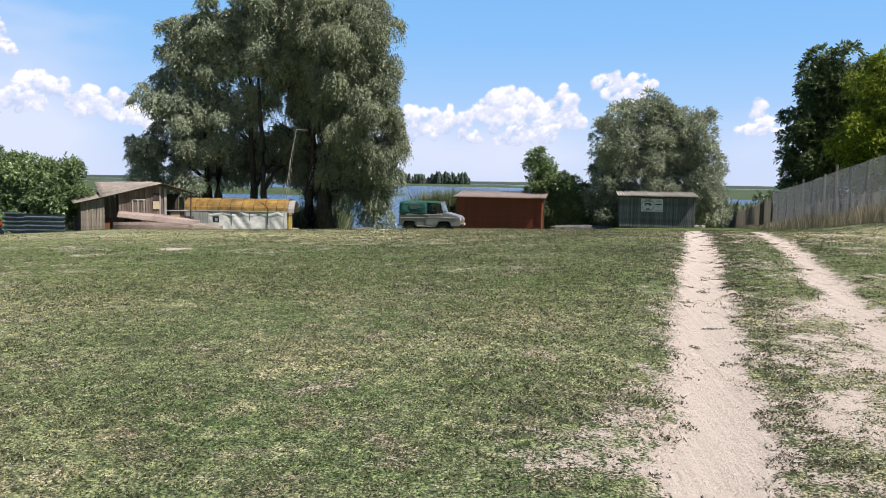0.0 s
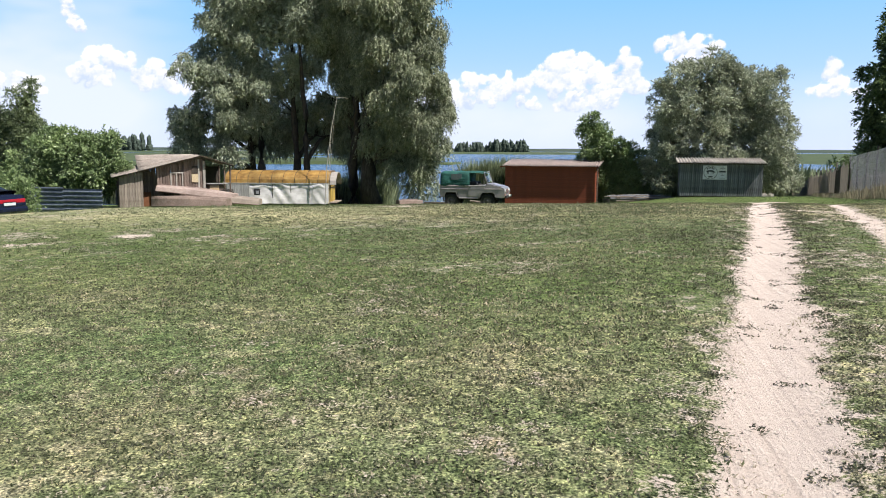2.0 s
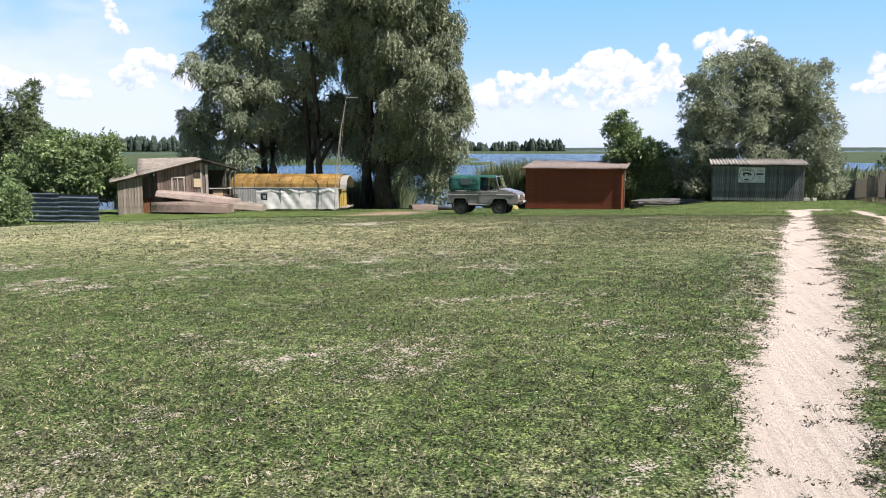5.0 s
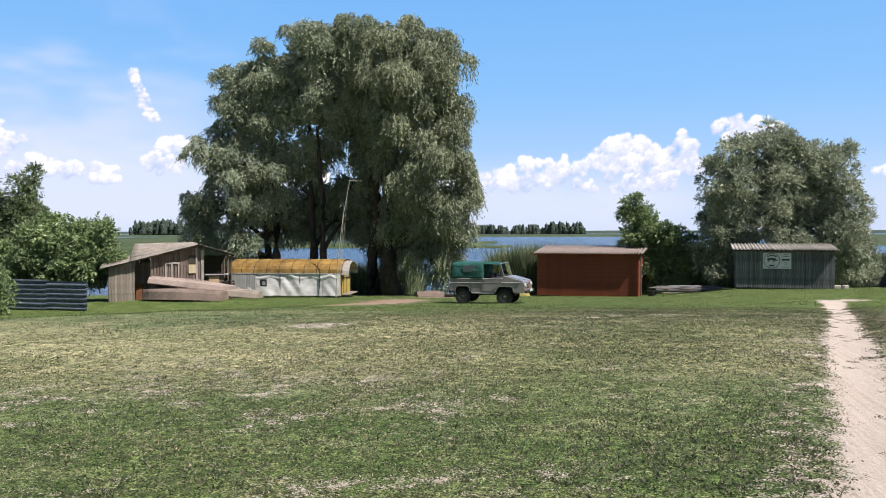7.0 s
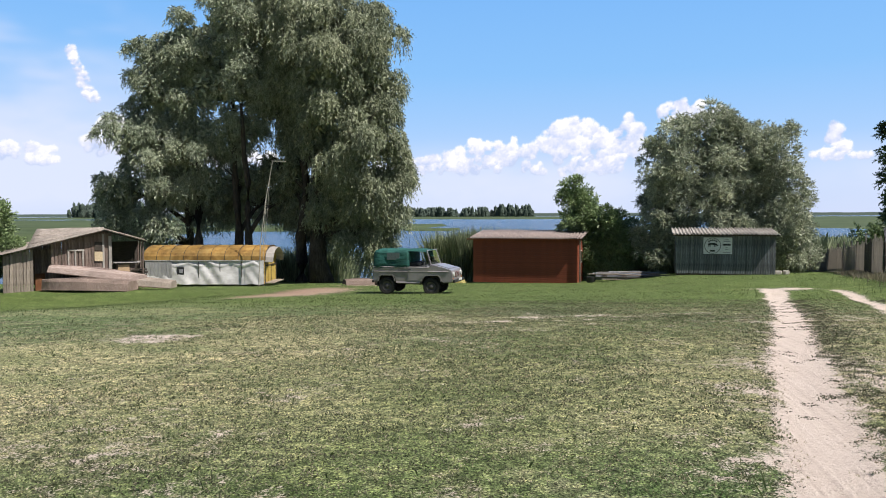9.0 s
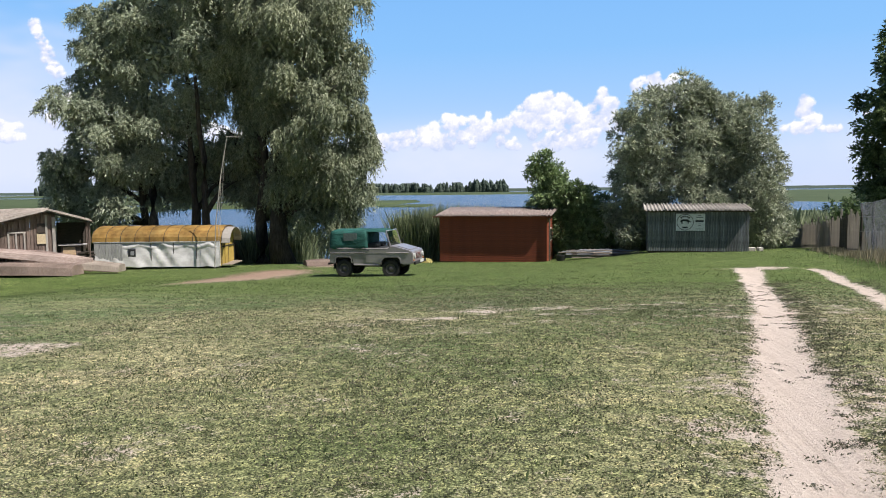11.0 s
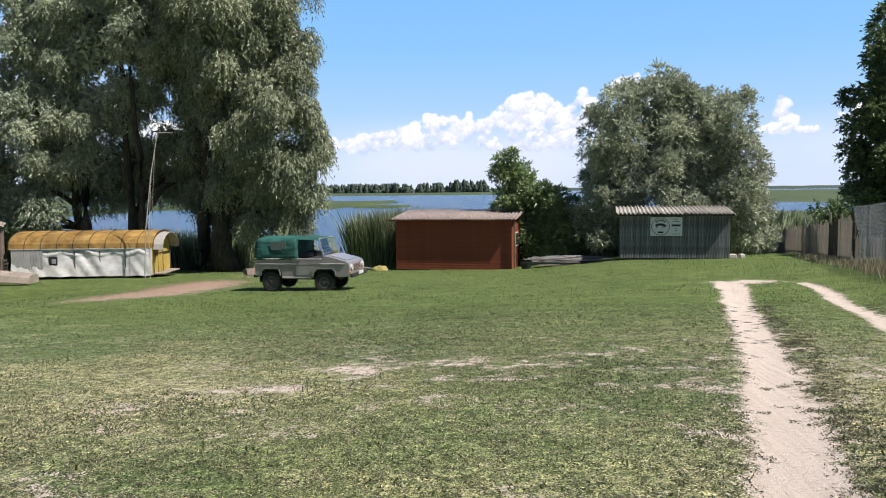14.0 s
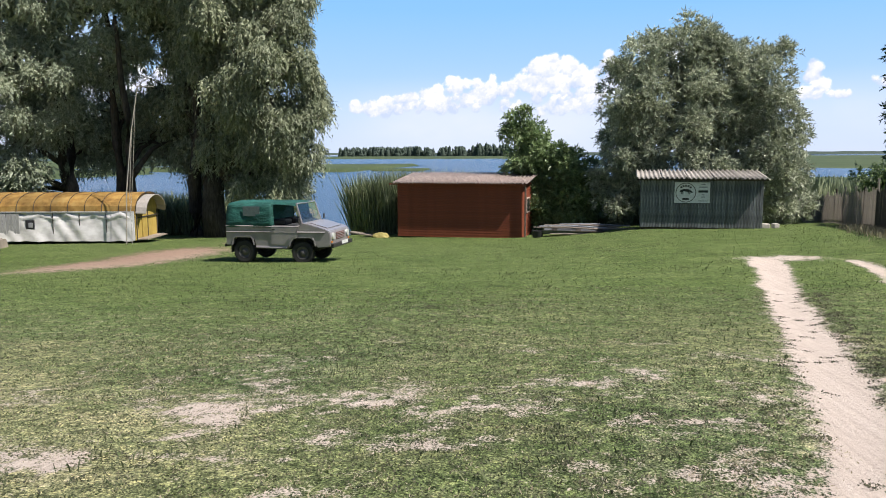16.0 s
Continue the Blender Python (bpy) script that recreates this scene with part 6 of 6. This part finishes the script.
# ---- clouds: a far backdrop of the sky ----
def clouds():
    az = np.arange(-62, 62.1, 0.2)
    el = np.concatenate([np.arange(-0.3, 12.6, 0.15), np.arange(13.0, 34.1, 0.8)])
    ga, ge = np.meshgrid(az, el)
    # cumulus heaps: azimuth, elevation, half width, half height; each is a pile of round puffs
    heaps = [(-12.5, 3.5, 2.0, 1.0), (-9.5, 3.9, 1.8, 1.1), (-6.6, 4.3, 2.0, 1.4), (-4.0, 4.5, 1.3, 1.3), (-1.2, 5.2, 1.4, 1.8), (0.8, 5.2, 1.4, 1.8), (-0.2, 6.2, 2.0, 0.9), (2.6, 4.6, 1.0, 1.3), (3.7, 5.9, 0.8, 1.4), (4.4, 5.0, 0.9, 1.3), (0.0, 3.6, 4.5, 0.8),
             (6.9, 7.4, 0.9, 1.0), (9.0, 7.2, 1.2, 0.8), (8.0, 6.4, 1.5, 0.8), (17.1, 5.4, 0.2, 0.8), (17.5, 4.5, 0.7, 0.6), (16.6, 3.9, 0.9, 0.5), (18.7, 3.9, 0.7, 0.5), (-38.9, 4.4, 1.5, 0.8), (-36.8, 4.0, 1.4, 0.7), (-41.5, 4.4, 1.6, 0.9),
             (-32.2, 6.0, 1.5, 1.1), (-33.5, 4.8, 1.5, 0.9), (-44.0, 6.0, 2.0, 1.5), (-47.5, 8.0, 2.0, 1.6), (-29.0, 5.0, 2.0, 1.2),
             (22.0, 4.6, 1.6, 0.9), (28.0, 5.0, 3.0, 1.4), (-25.0, 4.0, 3.0, 1.0)]
    # thin leaning towers, as rows of narrow heaps
    heaps += [(-35.3 + 0.12 * k, 11.0 - 0.32 * k, 0.12 + 0.03 * k, 0.2) for k in range(11)]
    heaps += [(17.0 + 0.06 * k, 6.1 - 0.3 * k, 0.1 + 0.05 * k, 0.2) for k in range(5)]
    rnd = random.Random(110)
    cover = np.full(ga.shape, -2.0)
    lit = np.zeros(ga.shape)
    for a, e, w, h in heaps:
        for k in range(int(9 * w * h) + 7):
            t, q = rnd.uniform(0, 2 * math.pi), math.sqrt(rnd.random())
            r = rnd.uniform(0.28, 0.62) * min(1.0, 0.45 + 0.6 * h)
            pa, pe = a + w * q * math.cos(t), e + max(h - 0.6 * r, 0.1) * q * math.sin(t)
            d = (r - np.hypot(ga - pa, ge - pe)) / 0.5
            lit = np.where(d > cover, np.clip(0.50 + 0.30 * (ge - pe) / r + 0.10 * (ga - pa) / r + 0.30 * (ge - e) / h, 0, 1), lit)
            cover = np.maximum(cover, d)
    haze = np.clip(0.75 - ge / 7.5, 0, 1) * (0.55 + 0.45 * fbm(ga, ge * 3, 9, 113)) + 0.45 * step(fbm(ga * 0.6, ge * 1.8, 6, 117), 0.55, 0.8) * np.exp(-((ga + 40) / 12) ** 2 - ((ge - 10) / 5) ** 2)
    haze = haze + 0.75 * np.exp(-((ge - 2.6) / 2.0) ** 2) * np.clip(np.exp(-((ga + 4) / 10) ** 4) + np.exp(-((ga + 38) / 9) ** 4) + 0.6 * np.exp(-((ga - 20) / 5) ** 2), 0, 1) * (0.5 + 0.8 * fbm(ga, ge * 2, 4, 119))
    haze = haze + 0.95 * np.exp(-((ga + 39) / 9.0) ** 4 - ((ge - 4.6) / 3.0) ** 2) * (0.35 + 0.9 * fbm(ga, ge * 1.6, 3.5, 121)) + 0.4 * np.exp(-((ga + 40) / 8.0) ** 2 - ((ge - 9) / 2.5) ** 2) * fbm(ga, ge * 2, 4, 123)
    haze = np.clip(haze, 0, 1)
    R = 4200.0
    a, e = np.radians(ga), np.radians(ge)
    co = np.stack([R * np.sin(a), R * np.cos(a), R * np.tan(e)], -1).reshape(-1, 3)
    ny, nx = ga.shape
    idx = np.arange(nx * ny).reshape(ny, nx)
    me = bpy.data.meshes.new("backdrop")
    me.from_pydata(co.tolist(), [], np.stack([idx[:-1, :-1], idx[:-1, 1:], idx[1:, 1:], idx[1:, :-1]], -1).reshape(-1, 4).tolist())
    for key, val in (("cover", cover), ("haze", haze), ("height", ge / 34.0), ("lit", lit)):
        me.attributes.new(key, "FLOAT", "POINT").data.foreach_set("value", val.astype(np.float32).ravel())
    m, nd, ln, bs = mat("cumulus")
    c1, h1 = nd.new("ShaderNodeAttribute"), nd.new("ShaderNodeAttribute")
    c1.attribute_name, h1.attribute_name = "cover", "haze"
    n1 = noise_node(nd, ln, 0.011, 10, 0.66)
    dens = math_node(nd, ln, "ADD", c1.outputs["Fac"], math_node(nd, ln, "MULTIPLY", math_node(nd, ln, "SUBTRACT", n1.outputs[0], 0.5), 1.7))
    cum = nd.new("ShaderNodeMapRange")
    cum.interpolation_type = "SMOOTHSTEP"
    cum.inputs[1].default_value, cum.inputs[2].default_value = 0.0, 0.42
    ln.new(dens, cum.inputs[0])
    e1 = nd.new("ShaderNodeAttribute")
    e1.attribute_name = "height"
    film = ramp_node(nd, [(0.0, (0.9, 0.9, 0.9)), (0.74, (0.9, 0.9, 0.9)), (0.97, (0, 0, 0))])
    ln.new(e1.outputs["Fac"], film.inputs[0])
    low = ramp_node(nd, [(0.02, (0.35, 0.35, 0.35)), (0.09, (1, 1, 1))])
    ln.new(e1.outputs["Fac"], low.inputs[0])
    heap = math_node(nd, ln, "MULTIPLY", cum.outputs[0], low.outputs[0])
    alpha = math_node(nd, ln, "MAXIMUM", math_node(nd, ln, "MULTIPLY", cum.outputs[0], 0.95), film.outputs[0], True)
    tone = ramp_node(nd, [(0.34, (0.52, 0.60, 0.83)), (0.50, (0.72, 0.74, 0.89)), (0.66, (0.97, 0.95, 0.97))])
    l1 = nd.new("ShaderNodeAttribute")
    l1.attribute_name = "lit"
    ln.new(math_node(nd, ln, "ADD", math_node(nd, ln, "MULTIPLY", l1.outputs["Fac"], 0.34), math_node(nd, ln, "SUBTRACT", n1.outputs[0], 0.16)), tone.inputs[0])
    air = ramp_node(nd, [(0.0, (0.46, 0.58, 0.86)), (0.10, (0.42, 0.60, 0.90)), (0.30, (0.24, 0.50, 0.88)), (0.6, (0.15, 0.40, 0.84))])
    ln.new(e1.outputs["Fac"], air.inputs[0])
    air2 = mix_node(nd, ln, "MIX", h1.outputs["Fac"], air.outputs[0], (0.66, 0.72, 0.91))
    col = mix_node(nd, ln, "MIX", heap, air2, tone.outputs[0])
    em = nd.new("ShaderNodeEmission")
    em.inputs[1].default_value = CLOUD_GLOW
    ln.new(col, em.inputs[0])
    tp = nd.new("ShaderNodeBsdfTransparent")
    mx = nd.new("ShaderNodeMixShader")
    ln.new(alpha, mx.inputs[0])
    ln.new(tp.outputs[0], mx.inputs[1])
    ln.new(em.outputs[0], mx.inputs[2])
    ln.new(mx.outputs[0], nd["Material Output"].inputs[0])
    me.materials.append(m)
    tagged(new("backdrop", me), "white cumulus clouds low over the horizon in a blue sky", "sky", kind="structure")


CLOUD_GLOW = 0.93
clouds()
